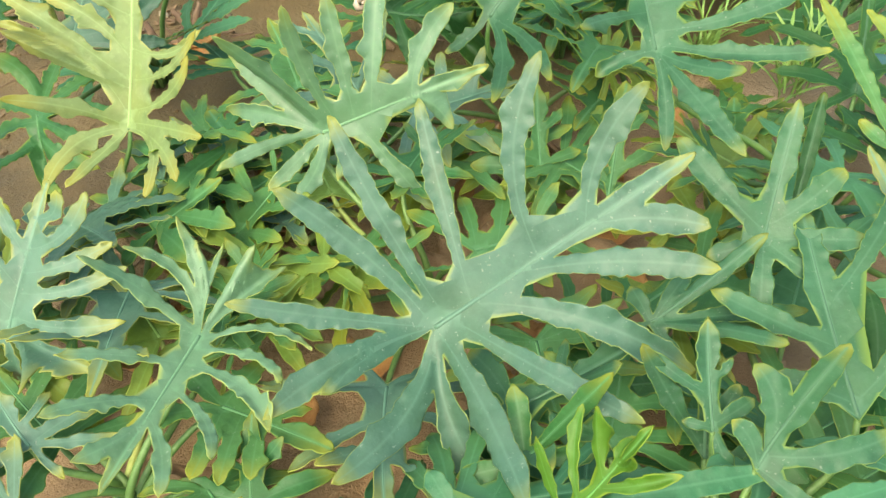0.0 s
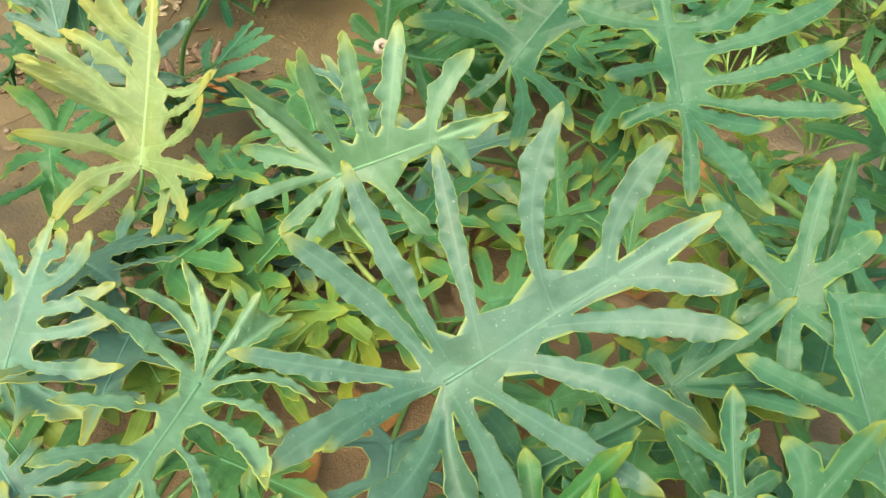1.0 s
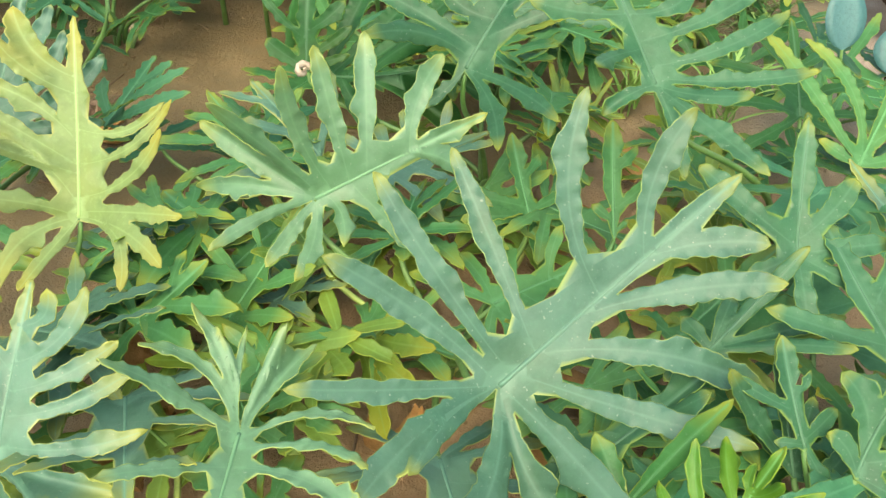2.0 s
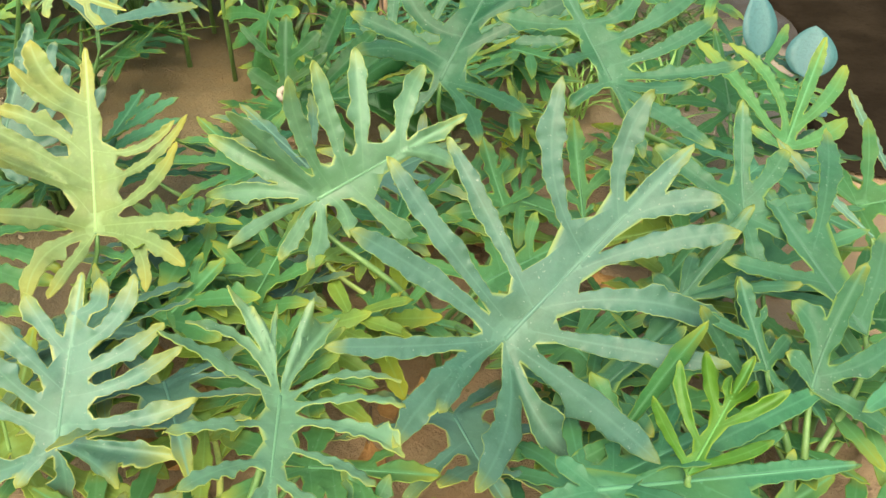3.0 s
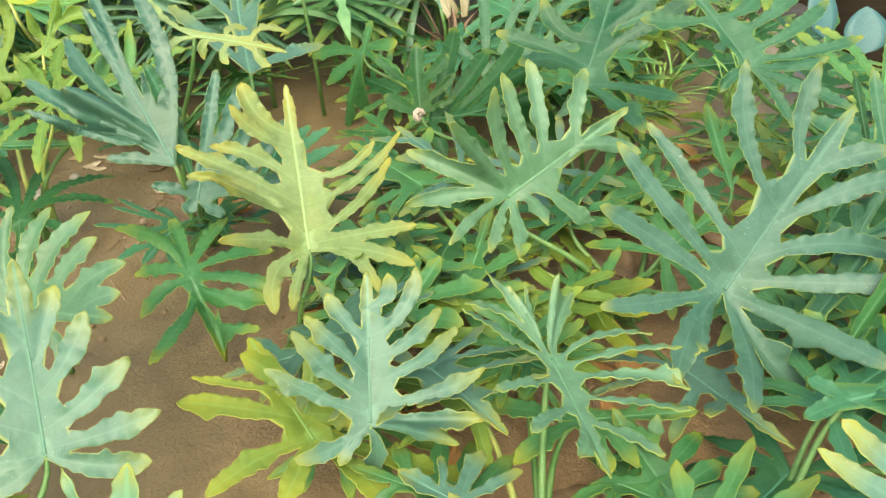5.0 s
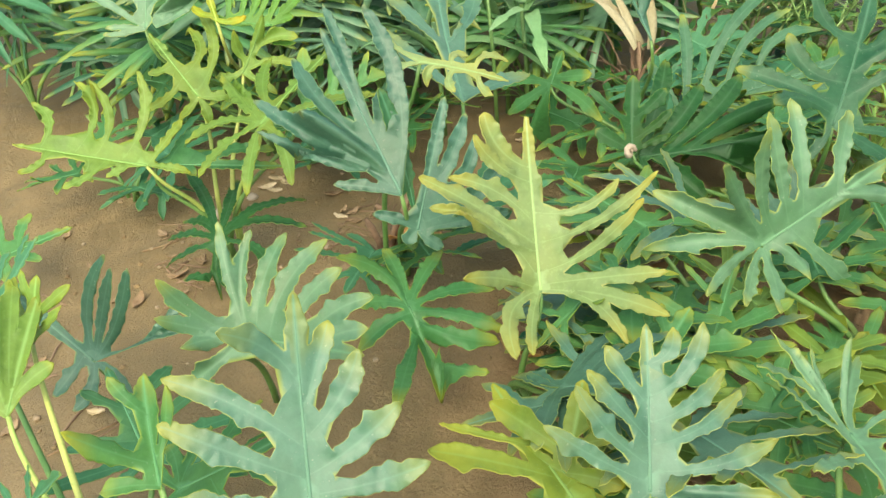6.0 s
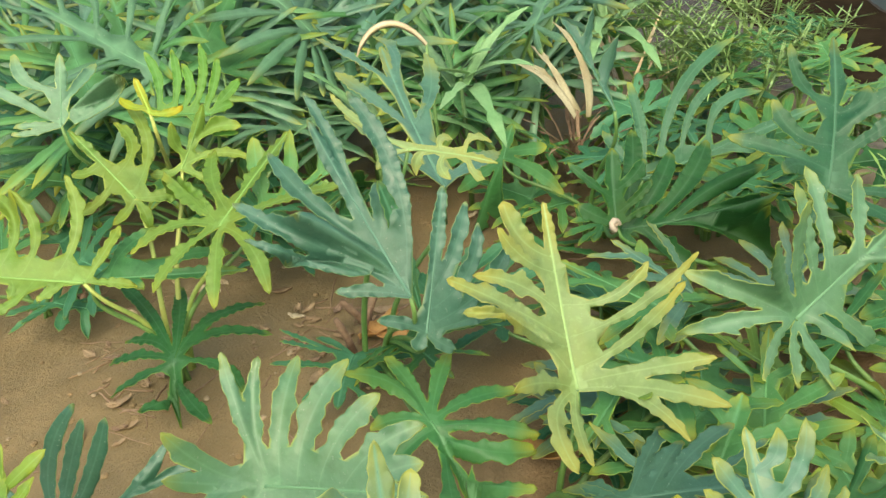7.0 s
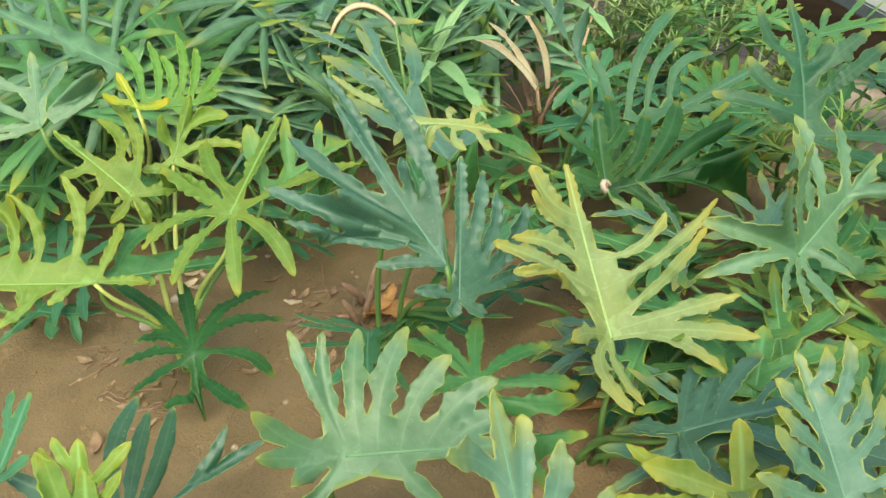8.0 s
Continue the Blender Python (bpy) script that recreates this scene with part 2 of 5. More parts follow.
class Lobe:
    """One finger of a blade: its middle line from the rib to the tip and its half width."""

    def __init__(self, root, tip, z0, z1, half, rnd, straight, step, bend=None):
        d = tip - root
        reach = d.length
        side = 1 if tip.x > 0 else -1
        out_dir = d.normalized() if straight else (d.normalized() * 0.62 + Vector((side * 0.9, 0.35)).normalized() * 0.38).normalized()
        across = Vector((-d.y, d.x)).normalized()
        mid = root + out_dir * reach * 0.5 + across * reach * rnd.uniform(-0.05, 0.05)
        if bend is not None:
            mid = (root + tip) * 0.5 + across * reach * bend
        self.n = max(9, min(60, int(reach / step)))
        us = np.linspace(0, 1, self.n + 1)
        self.us = us
        self.line = np.array([(root * (1 - u) ** 2 + mid * 2 * u * (1 - u) + tip * u * u)[:] for u in us])
        tang = np.gradient(self.line, axis=0)
        tang /= np.linalg.norm(tang, axis=1)[:, None] + 1e-9
        self.before = np.stack([-tang[:, 1], tang[:, 0]], 1)
        self.z = z0 + (z1 - z0) * us ** 1.5 + reach * rnd.uniform(0.01, 0.07) * 4 * us * (1 - us)
        taper = np.where(us > 0.78, np.clip((1 - us) / 0.22, 0, 1) ** rnd.uniform(0.42, 0.62), 1.0)
        if bend is None:
            half = min(half, reach * 0.15) * rnd.uniform(0.88, 1.1)
        swell = np.clip((us - 0.08) / 0.5, 0, 1)
        neck, belly = (0.54, 0.5) if bend is None else (0.5, 0.46)
        self.half = half * (neck + belly * swell * swell * (3 - 2 * swell)) * taper + 0.0006
        self.notches = [(rnd.uniform(3, 8) * reach / 0.1, rnd.uniform(0, 6.28), rnd.uniform(0.4, 1.0)) for _ in range(6)]
        self.waves, self.phase = rnd.uniform(2.2, 4.2) * reach / 0.15, rnd.uniform(0, 6.28)
        self.frill = reach / rnd.uniform(0.012, 0.019)
        self.low, self.high, self.start, self.rib = 0.0, 0.0, 0.0, False
        self.way = tang

    def uneven(self, first):
        """How far one edge swings in and out along the finger, in irregular waves."""
        out = sum(amp * np.sin(self.us * pace * 6.28 * (0.35, 0.9, 1.9)[k] + turn + 1.3 * np.sin(self.us * 7 + turn)) * (0.12, 0.08, 0.055)[k] for k, (pace, turn, amp) in enumerate(self.notches[first:first + 3]))
        return out * np.clip(self.us * 4, 0, 1)

    def along(self, u):
        return self.way[min(self.n, int(u * self.n))]


def blade(length, lift, half, lobes, seed, fold=0.26, ripple=0.0032, coarse=False, web=0.2, jag=1.0, step=0.0036):
    """A deeply cut leaf: verts, faces and the map of margin, vein and way to the tip. The rib runs along +y from the stalk."""
    rnd = random.Random(seed)
    every = sorted(list(lobes) + [(0, length, lift)])
    floor = {1: 0.0, -1: 0.0}
    fingers = []
    roots = {}
    order = {1: 0, -1: 0}
    forward = {s: max(1, sum(1 for l in lobes if (l[0] > 0) == (s > 0) and abs(l[0]) < 108)) for s in (1, -1)}
    for side in (1, -1):
        for a, reach, up in sorted([l for l in lobes if (l[0] > 0) == (side > 0)], key=lambda l: -abs(l[0])):
            x, y = reach * math.sin(radians(a)), reach * math.cos(radians(a))
            if abs(a) < 108:
                rank = 0.72 * length * (order[side] + 0.25) / forward[side]
                order[side] += 1
                r = 0.4 * max(0.0, y - 1.15 * abs(x)) + 0.6 * rank
                r = max(floor[side], min(r, 0.74 * length, max(0.0, y - 0.3 * abs(x))))
            else:
                r = 0.0
            floor[side] = r
            roots[(a, reach, up)] = r
    for a, reach, up in every:
        x, y = reach * math.sin(radians(a)), reach * math.cos(radians(a))
        r = 0.0 if a == 0 else roots[(a, reach, up)]
        z0 = 0.0 if a == 0 else lift * (r / length) ** 1.5
        fingers.append(Lobe(Vector((0, r)), Vector((x, y)), z0, up, half, rnd, a == 0 or abs(a) > 115, step))
        fingers[-1].start, fingers[-1].rib = r / length, a == 0
        if a == 0:
            fingers[-1].z = lift * fingers[-1].us ** 1.5
    # fingers that run close beside each other are slimmer
    room = [9.0] * len(fingers)
    for i in range(len(fingers) - 1):
        f, g = fingers[i], fingers[i + 1]
        gap = min(np.linalg.norm(f.line - g.line[int(k * g.n)], axis=1).min() for k in (0.5, 0.62, 0.75))
        room[i], room[i + 1] = min(room[i], gap), min(room[i + 1], gap)
    for f, gap in zip(fingers, room):
        away = abs(math.degrees(math.atan2(f.line[-1][0], f.line[-1][1])))
        f.half = f.half * max(0.95 if away < 1 else 0.75 if away < 24 else 0.42, min(1.0, 0.43 * gap / (half + 1e-6)))
    return skin(fingers, rnd, fold, ripple, coarse, web, jag)


def cut_blade(length, lift, half, lobes, seed, fold=0.26, ripple=0.0042, web=0.16, jag=1.0, step=0.0036, sway=0.0):
    """A deeply cut leaf whose fingers are given one by one: (degrees from the rib, reach, rise, where on the rib it starts, width, bend)."""
    rnd = random.Random(seed)
    fingers, given = [], [(0, length, lift, 0.0, 1.0, sway)]
    for side in (1, -1):
        # the nearer a finger lies to the rib's own way, the farther up the rib it starts
        mine = sorted((l for l in lobes if (l[0] > 0) == (side > 0)), key=lambda l: abs(l[0]))
        for l, start in zip(mine, sorted((l[3] for l in mine), reverse=True)):
            given.append((*l[:3], start, *l[4:]))
    for a, reach, up, start, wide, bend in sorted(given):
        tip = Vector((reach * math.sin(radians(a)), reach * math.cos(radians(a))))
        root = Vector((-2 * sway * length * start * (1 - start), start * length)) if a else Vector((0, 0))
        fingers.append(Lobe(root, tip, lift * start ** 1.5, up, half * wide, rnd, True, step, bend))
        fingers[-1].start, fingers[-1].rib = start, a == 0
        if a == 0:
            fingers[-1].z = lift * fingers[-1].us ** 1.5
    return skin(fingers, rnd, fold, ripple, False, web, jag, 1.12)


def skin(fingers, rnd, fold, ripple, coarse, web, jag, loose=1.02):
    """The outline round all fingers, filled with triangles, and the height and map of each of its points."""
    outline = [(0.0, -0.004)]
    for i, f in enumerate(fingers):
        if i + 1 < len(fingers):
            g = fingers[i + 1]
            # on the rib the notch lies past the foot of the finger beside it
            bf, bg = (g.start if f.rib else 0.0), (f.start if g.rib else 0.0)
            for turn in range(6):
                at = 0.8
                for u in np.linspace(web, 0.84, 34):
                    uf, ug = bf + (1 - bf) * u, bg + (1 - bg) * u
                    ca = np.array([np.interp(uf, f.us, f.line[:, k]) for k in (0, 1)])
                    cb = np.array([np.interp(ug, g.us, g.line[:, k]) for k in (0, 1)])
                    gap = np.linalg.norm(ca - cb)
                    if gap > loose * (np.interp(uf, f.us, f.half) + np.interp(ug, g.us, g.half)):
                        at = u
                        break
                if at < (0.55 if loose < 1.1 else 0.7):
                    break
                f.half, g.half = f.half * 0.9, g.half * 0.9
            f.high, g.low = bf + (1 - bf) * at, bg + (1 - bg) * at
            f.sinus = (ca + cb) / 2 - (loose - 1) * 0.6 * (f.half.max() * f.along(f.high) + g.half.max() * g.along(g.low))
    fingers[0].low, fingers[-1].high = 0.12, 0.12
    def teeth(f):
        extra = np.array([rnd.uniform(-0.04, 0.04) for _ in f.us])
        if rnd.random() < 0.4:
            extra = extra + rnd.uniform(0.3, 0.6) * np.exp(-((f.us - rnd.uniform(0.4, 0.75)) / 0.06) ** 2)
        return extra

    for i, f in enumerate(fingers):
        wob = 1 + jag * (f.uneven(0) + teeth(f))
        for u, c, nb, h in zip(f.us, f.line, f.before, f.half * wob):
            if u > f.low + 0.04:
                outline.append(tuple(c + nb * h))
        wob = 1 + jag * (f.uneven(3) + teeth(f))
        for u, c, nb, h in list(zip(f.us, f.line, f.before, f.half * wob))[::-1]:
            if u > f.high + 0.04:
                outline.append(tuple(c - nb * h))
        if i + 1 < len(fingers):
            outline.append(tuple(f.sinus))
    outline = np.array(outline)[::-1]
    count = len(outline)
    nxt, prv = np.roll(outline, -1, 0), np.roll(outline, 1, 0)
    tan = nxt - prv
    tan /= np.linalg.norm(tan, axis=1)[:, None] + 1e-9
    inward = np.stack([-tan[:, 1], tan[:, 0]], 1)
    pts = [outline]
    if not coarse:
        pts.append(outline + inward * 0.0013)
    lines = []
    base = sum(len(p) for p in pts)
    for f in fingers:
        lines.append((base, len(f.line) - 1))
        pts.append(f.line[:-1])
        base += len(f.line) - 1
    if not coarse:
        for f in fingers:
            for s in (-0.5, 0.5):
                sel = (f.us > 0.1) & (f.us < 0.93)
                pts.append((f.line + f.before * f.half[:, None] * s)[sel])
    allp = np.concatenate(pts)
    veins = {}
    for f, (b, n) in zip(fingers, lines):
        veins.update((k, 1.0 if f.rib else 0.62) for k in range(b, b + n))
    cd = geometry.delaunay_2d_cdt([Vector(p) for p in allp], [], [list(range(count))], 1, 1e-5)
    flat = np.array([v[:] for v in cd[0]])
    tris = [tuple(f) for f in cd[2]]
    kinds = np.zeros((len(flat), 2))
    borders = {}
    for t in tris:
        for k in range(3):
            pair = tuple(sorted((t[k], t[(k + 1) % 3])))
            borders[pair] = borders.get(pair, 0) + 1
    for pair, uses in borders.items():
        if uses == 1:
            kinds[pair[0], 0] = kinds[pair[1], 0] = 1
    for i, src_ids in enumerate(cd[3]):
        kinds[i, 1] = max((veins.get(s, 0.0) for s in src_ids), default=0.0)
    # height: each finger pulls the blade towards its own line
    zsum, wsum = np.zeros(len(flat)), np.zeros(len(flat))
    near, nu, nh, ns = np.full(len(flat), 9.0), np.zeros(len(flat)), np.ones(len(flat)), np.zeros(len(flat))
    nw, nph, nf = np.zeros(len(flat)), np.zeros(len(flat)), np.zeros(len(flat))
    for f in fingers:
        d2 = np.linalg.norm(flat[:, None, :] - f.line[None], axis=2)
        k = d2.argmin(1)
        d = d2[np.arange(len(flat)), k]
        w = 1 / (d + 0.005) ** 3
        zsum += w * f.z[k]
        wsum += w
        closer = d < near
        side = np.sign(np.einsum("ij,ij->i", flat - f.line[k], f.before[k]))
        near, nu, nh = np.where(closer, d, near), np.where(closer, f.us[k], nu), np.where(closer, f.half[k], nh)
        ns, nw, nph, nf = np.where(closer, side, ns), np.where(closer, f.waves, nw), np.where(closer, f.phase, nph), np.where(closer, f.frill, nf)
    rel = np.clip(near / nh, 0, 1)
    z = zsum / wsum + fold * np.minimum(np.sqrt(near ** 2 + 0.003 ** 2), 0.02) + ripple * (0.22 * np.sin(nu * nw * 7 + nph + ns) + 0.4 * np.sin(nu * nf * 6.28 + nph + 1.3 * ns)) * rel ** 3 * np.clip(nu * 3, 0, 1)
    top = np.column_stack([flat, z])
    if coarse:
        kinds[:, 0] *= 0.3
    leafmap = np.column_stack([kinds, nu, np.ones(len(flat))])
    return top, tris, leafmap, fingers


def leaf_mesh(name, top, tris, leafmap, mat, thick=0.0009):
    """A blade with an upper and a lower skin and a closed rim."""
    n = len(top)
    tri = np.array(tris)
    fn = np.cross(top[tri[:, 1]] - top[tri[:, 0]], top[tri[:, 2]] - top[tri[:, 0]])
    flip = fn[:, 2] < 0
    tri[flip] = tri[flip][:, ::-1]
    fn[flip] *= -1
    vn = np.zeros_like(top)
    for k in range(3):
        np.add.at(vn, tri[:, k], fn)
    vn /= np.linalg.norm(vn, axis=1)[:, None] + 1e-12
    seen = {}
    for t in tri:
        for a, b in ((t[0], t[1]), (t[1], t[2]), (t[2], t[0])):
            seen[(a, b)] = 1
    rim = [(a, b) for a, b in seen if (b, a) not in seen]
    faces = [tuple(map(int, t)) for t in tri] + [(int(t[2]) + n, int(t[1]) + n, int(t[0]) + n) for t in tri]
    faces += [(int(b), int(a), int(a) + n, int(b) + n) for a, b in rim]
    me = bpy.data.meshes.new(name)
    me.from_pydata([tuple(map(float, v)) for v in np.concatenate([top, top - vn * thick])], [], faces)
    ca = me.color_attributes.new("leafmap", "FLOAT_COLOR", "POINT")
    ca.data.foreach_set("color", np.concatenate([leafmap, leafmap]).astype(np.float32).ravel())
    me.polygons.foreach_set("use_smooth", [True] * len(me.polygons))
    me.materials.append(mat)
    me.update()
    return me


def rib_mesh(fingers, length, r0, mat):
    f = [g for g in fingers if g.rib][0]
    pts = [Vector((x, y, z + 0.0005)) for (x, y), z in zip(f.line, f.z)][: int(len(f.line) * 0.9)]
    v, fc = tube(pts, [r0 * (1 - 0.85 * i / len(pts)) for i in range(len(pts))], 6)
    me = bpy.data.meshes.new("midrib")
    me.from_pydata([tuple(p) for p in v], [], fc)
    ca = me.color_attributes.new("leafmap", "FLOAT_COLOR", "POINT")
    ca.data.foreach_set("color", [0.0, 1.0, 0.2, 1.0] * len(me.vertices))
    me.polygons.foreach_set("use_smooth", [True] * len(me.polygons))
    me.materials.append(mat)
    return me


# ---- ground ----
def ground_z(x, y):
    z = -0.015 + 0.010 * noise.noise(Vector((x * 2.1, y * 2.1, 0))) + 0.004 * noise.noise(Vector((x * 9, y * 9, 3)))
    near = max(0.0, 1 - max(abs(x), abs(y - 1)) / 4.0)
    return z + near * 0.0022 * noise.noise(Vector((x * 40, y * 40, 7)))


def build_ground():
    fine_x, fine_y = np.arange(-1.8, 1.9, 0.016), np.arange(0.1, 2.9, 0.016)
    xs = np.concatenate([[-60, -25, -10, -5, -3.2, -2.4], fine_x, [2.4, 3.2, 5, 10, 25, 60]])
    ys = np.concatenate([[-60, -25, -10, -4, -1.5, -0.5], fine_y, [3.3, 4, 5.5, 8, 14, 28, 60]])
    verts = [(x, y, ground_z(x, y)) for y in ys for x in xs]
    w = len(xs)
    faces = [(j * w + i, j * w + i + 1, (j + 1) * w + i + 1, (j + 1) * w + i) for j in range(len(ys) - 1) for i in range(w - 1)]
    tagged(mesh_object("ground", verts, faces, SOIL), "bare brown soil, damp and trodden, with grit and litter", "soil", kind="structure")


build_ground()

# ---- philodendrons beside the path, leaf by leaf ----
PLANTS = {}
WORDS = {
    "aside": "small philodendron with pale green leaves low on the soil",
    "shade": "young philodendron with a shaded blue-green leaf on bare soil",
    "near": "philodendron with a big pale green leaf held high",
    "fore": "philodendron with broad pale blue-green leaves beside bare soil",
    "left": "young philodendron with lime-green leaves on long yellow stalks",
    "blue": "philodendron with upright blue-grey leaves over bare soil",
    "pale": "philodendron with a yellowed leaf and pale green leaves",
    "hero": "philodendron with a large open glaucous green leaf",
    "back": "philodendron with mid-green leaves fanned upwards",
    "right": "philodendron with deep green leaves on pale dry soil",
    "low": "low philodendron with green leaves and a bright new leaf",
    "front": "philodendron with yellow-tipped upright leaf fingers",
    "corner": "low philodendron with dark blue-green shaded leaves",
    "far_left": "philodendron with a golden leaf among dull green ones",
    "middle": "philodendron with dark drooping green leaves",
    "far_right": "philodendron with long dull green leaves",
    "edge": "philodendron with curled yellow leaf fingers by the sand",
}
BASES = {'aside': (-1.20, 1.385), 'shade': (-0.985, 0.99), 'near': (-0.86, 0.46), 'fore': (-0.78, 0.934), 'left': (-0.806, 1.351), 'blue': (-0.534, 1.193), 'pale': (-0.464, 0.82), 'hero': (-0.028, 0.676), 'back': (0.092, 1.015), 'right': (0.418, 0.785), 'low': (0.237, 0.331), 'front': (-0.109, 0.281), 'corner': (-0.291, 0.391), 'far_left': (-0.697, 1.811), 'middle': (-0.01, 1.377), 'far_right': (0.355, 1.678), 'edge': (0.607, 1.01)}


def plant(key):
    if key not in PLANTS:
        x, y = BASES[key]
        PLANTS[key] = thing("philodendron_plant", (x, y, ground_z(x, y)), WORDS[key], "philodendron", "philodendrons in the bed")
    return PLANTS[key]


def leaf(key, look_name, at, turn, length, lift, half, lobes, web=0.2, jag=1.0, step=0.0036):
    """A leaf of a plant: the stalk's joint, the turn of the blade, the rib's length and rise, and its fingers as (degrees from the rib, reach, rise)."""
    owner = plant(key)
    seed = int(1000 * (at[0] + 3)) * 7 + int(1000 * at[1])
    top, tris, leafmap, fingers = blade(length, lift, half, lobes, seed, web=web, jag=jag, step=step)
    return mount(owner, look_name, at, turn, length, top, tris, leafmap, fingers)


def cut_leaf(key, look_name, at, turn, length, lift, half, lobes, web=0.16, jag=1.0, step=0.0036, sway=0.0, ripple=0.0042, fold=0.26):
    """A leaf of a plant whose fingers are given one by one, as cut_blade takes them."""
    seed = int(1000 * (at[0] + 3)) * 7 + int(1000 * at[1])
    top, tris, leafmap, fingers = cut_blade(length, lift, half, lobes, seed, fold, ripple, web, jag, step, sway)
    return mount(plant(key), look_name, at, turn, length, top, tris, leafmap, fingers)


def mount(owner, look_name, at, turn, length, top, tris, leafmap, fingers):
    """Sets a blade with its rib on a stalk of its plant."""
    place = pose(*at, *turn)
    home = Matrix.Translation(owner.location).inverted()
    ob = new("leaf", leaf_mesh("leaf", top, tris, leafmap, LEAF[look_name]))
    ob.parent, ob.matrix_basis = owner, home @ place
    tagged(ob, LEAF_WORDS[look_name])
    rib = new("midrib", rib_mesh(fingers, length, 0.0012 + 0.005 * length, LEAF[look_name]))
    rib.parent = ob
    # stalk: rises from the crown of the plant and bends over into the joint
    joint, foot = Vector(at), owner.location + Vector((random.uniform(-0.02, 0.02), random.uniform(-0.02, 0.02), -0.004))
    back = -(place.to_3x3() @ Vector((0, 1, 0)))
    back.z = 0
    rise = max(0.04, joint.z - foot.z)
    pts = bezier(foot, foot + Vector((0, 0, rise * 0.6)) + (joint - foot) * 0.12, joint + back * 0.035 + Vector((0, 0, -rise * 0.35)), joint + Vector((0, 0, -0.001)), 12)
    v, f = tube([p - owner.location for p in pts], [0.0047 - 0.0019 * i / 12 for i in range(13)], 8)
    mesh_object("petiole", v, f, PETIOLE if look_name in ("lime", "gold") else PETIOLE_GREEN, owner)
    return ob


LEAF_WORDS = {
    "blue": "glaucous blue-green leaf with a thin yellow margin", "bluegrey": "matt blue-grey leaf", "tipped": "pale green leaf with yellow finger tips",
    "fresh": "bright green new leaf", "mint": "light mint-green leaf", "pale": "pale green leaf", "green": "mid-green leaf", "deep": "deep green leaf with a thin pale margin", "teal": "shaded blue-green leaf", "dark": "dark green leaf", "olive": "yellowing olive-green leaf",
    "lime": "lime-green leaf", "yellow": "yellowed leaf", "gold": "golden yellow leaf",
}


UNDER = random.Random(77)


def undergrowth(key, count, looks, reach=0.2, low=0.02, high=0.085, about=None):
    """Smaller, shaded leaves that fill the plant from below."""
    bx, by = about or BASES[key]
    UNDER.seed(int(1000 * bx) + 7 * int(1000 * by) + count)
    if about:
        key = key + str(len(BASES))
        BASES[key] = about
        WORDS[key] = "small philodendron with shaded green leaves low on the soil"
    for i in range(count):
        a = 2 * math.pi * (i + UNDER.uniform(-0.4, 0.4)) / count
        r = reach * math.sqrt(UNDER.uniform(0.05, 1.0))
        length = UNDER.uniform(0.10, 0.17)
        lobes = []
        for side in (-1, 1):
            n = UNDER.choice((4, 5))
            for k in range(n):
                lobes.append((round(side * (24 + k * 128 / n + UNDER.uniform(-6, 6))), length * UNDER.uniform(0.75, 1.05) * (1 - 0.35 * k / n), UNDER.uniform(-0.03, 0.03)))
        at = (bx + r * math.cos(a), by + r * math.sin(a), UNDER.uniform(low, high))
        leaf(key, UNDER.choice(looks), at, (UNDER.uniform(-12, 24), UNDER.uniform(-22, 22), math.degrees(a) - 90 + UNDER.uniform(-50, 50)), length, UNDER.uniform(-0.03, 0.02), UNDER.uniform(0.0068, 0.0095), lobes, step=0.0062)


cut_leaf("hero", "blue", (0.006, 0.511, 0.138), (36.4, 36.1, -45.7), 0.278, 0.012, 0.0120, [(-176, 0.095, 0.082, 0.00, 0.87, -0.18), (-173, 0.144, 0.099, 0.00, 1.13, -0.16), (-136, 0.173, 0.078, 0.00, 0.75, 0.03), (-101, 0.183, 0.066, 0.00, 1.00, -0.08), (-79, 0.209, 0.052, 0.05, 0.84, 0.04), (-60, 0.213, -0.006, 0.15, 0.77, 0.00), (-33, 0.262, 0.043, 0.42, 0.86, 0.26), (-14, 0.286, 0.038, 0.60, 0.88, 0.23), (13, 0.259, 0.024, 0.60, 1.04, 0.14), (21, 0.256, 0.031, 0.33, 1.00, 0.10), (43, 0.236, -0.003, 0.15, 1.06, 0.18), (52, 0.195, 0.085, 0.06, 0.94, -0.02), (87, 0.158, 0.106, 0.00, 1.15, 0.05), (100, 0.188, 0.000, 0.00, 1.11, -0.21), (154, 0.134, 0.104, 0.00, 1.14, 0.30)], web=0.16)
cut_leaf("corner", "mint", (-0.218, 0.500, 0.134), (3.3, -15.1, 169.7), 0.175, 0.000, 0.0061, [(-166, 0.080, 0.062, 0.00, 0.88, 0.04), (-152, 0.103, 0.031, 0.00, 0.97, 0.10), (-91, 0.109, 0.033, 0.05, 0.72, 0.41), (-58, 0.122, 0.063, 0.10, 0.76, 0.39), (-49, 0.142, 0.032, 0.20, 1.16, 0.27), (-29, 0.162, 0.047, 0.35, 0.86, 0.22), (-16, 0.177, 0.018, 0.55, 1.18, 0.14), (10, 0.167, 0.014, 0.55, 1.30, 0.15), (26, 0.159, 0.024, 0.45, 1.18, -0.11), (47, 0.125, 0.025, 0.20, 1.08, -0.08), (86, 0.113, 0.066, 0.00, 1.25, -0.19), (111, 0.102, 0.045, 0.00, 1.00, -0.50), (142, 0.105, 0.058, 0.00, 1.02, -0.22), (152, 0.079, 0.047, 0.00, 0.88, -0.24), (170, 0.085, 0.043, 0.00, 0.89, 0.12)], web=0.12, jag=1.3)
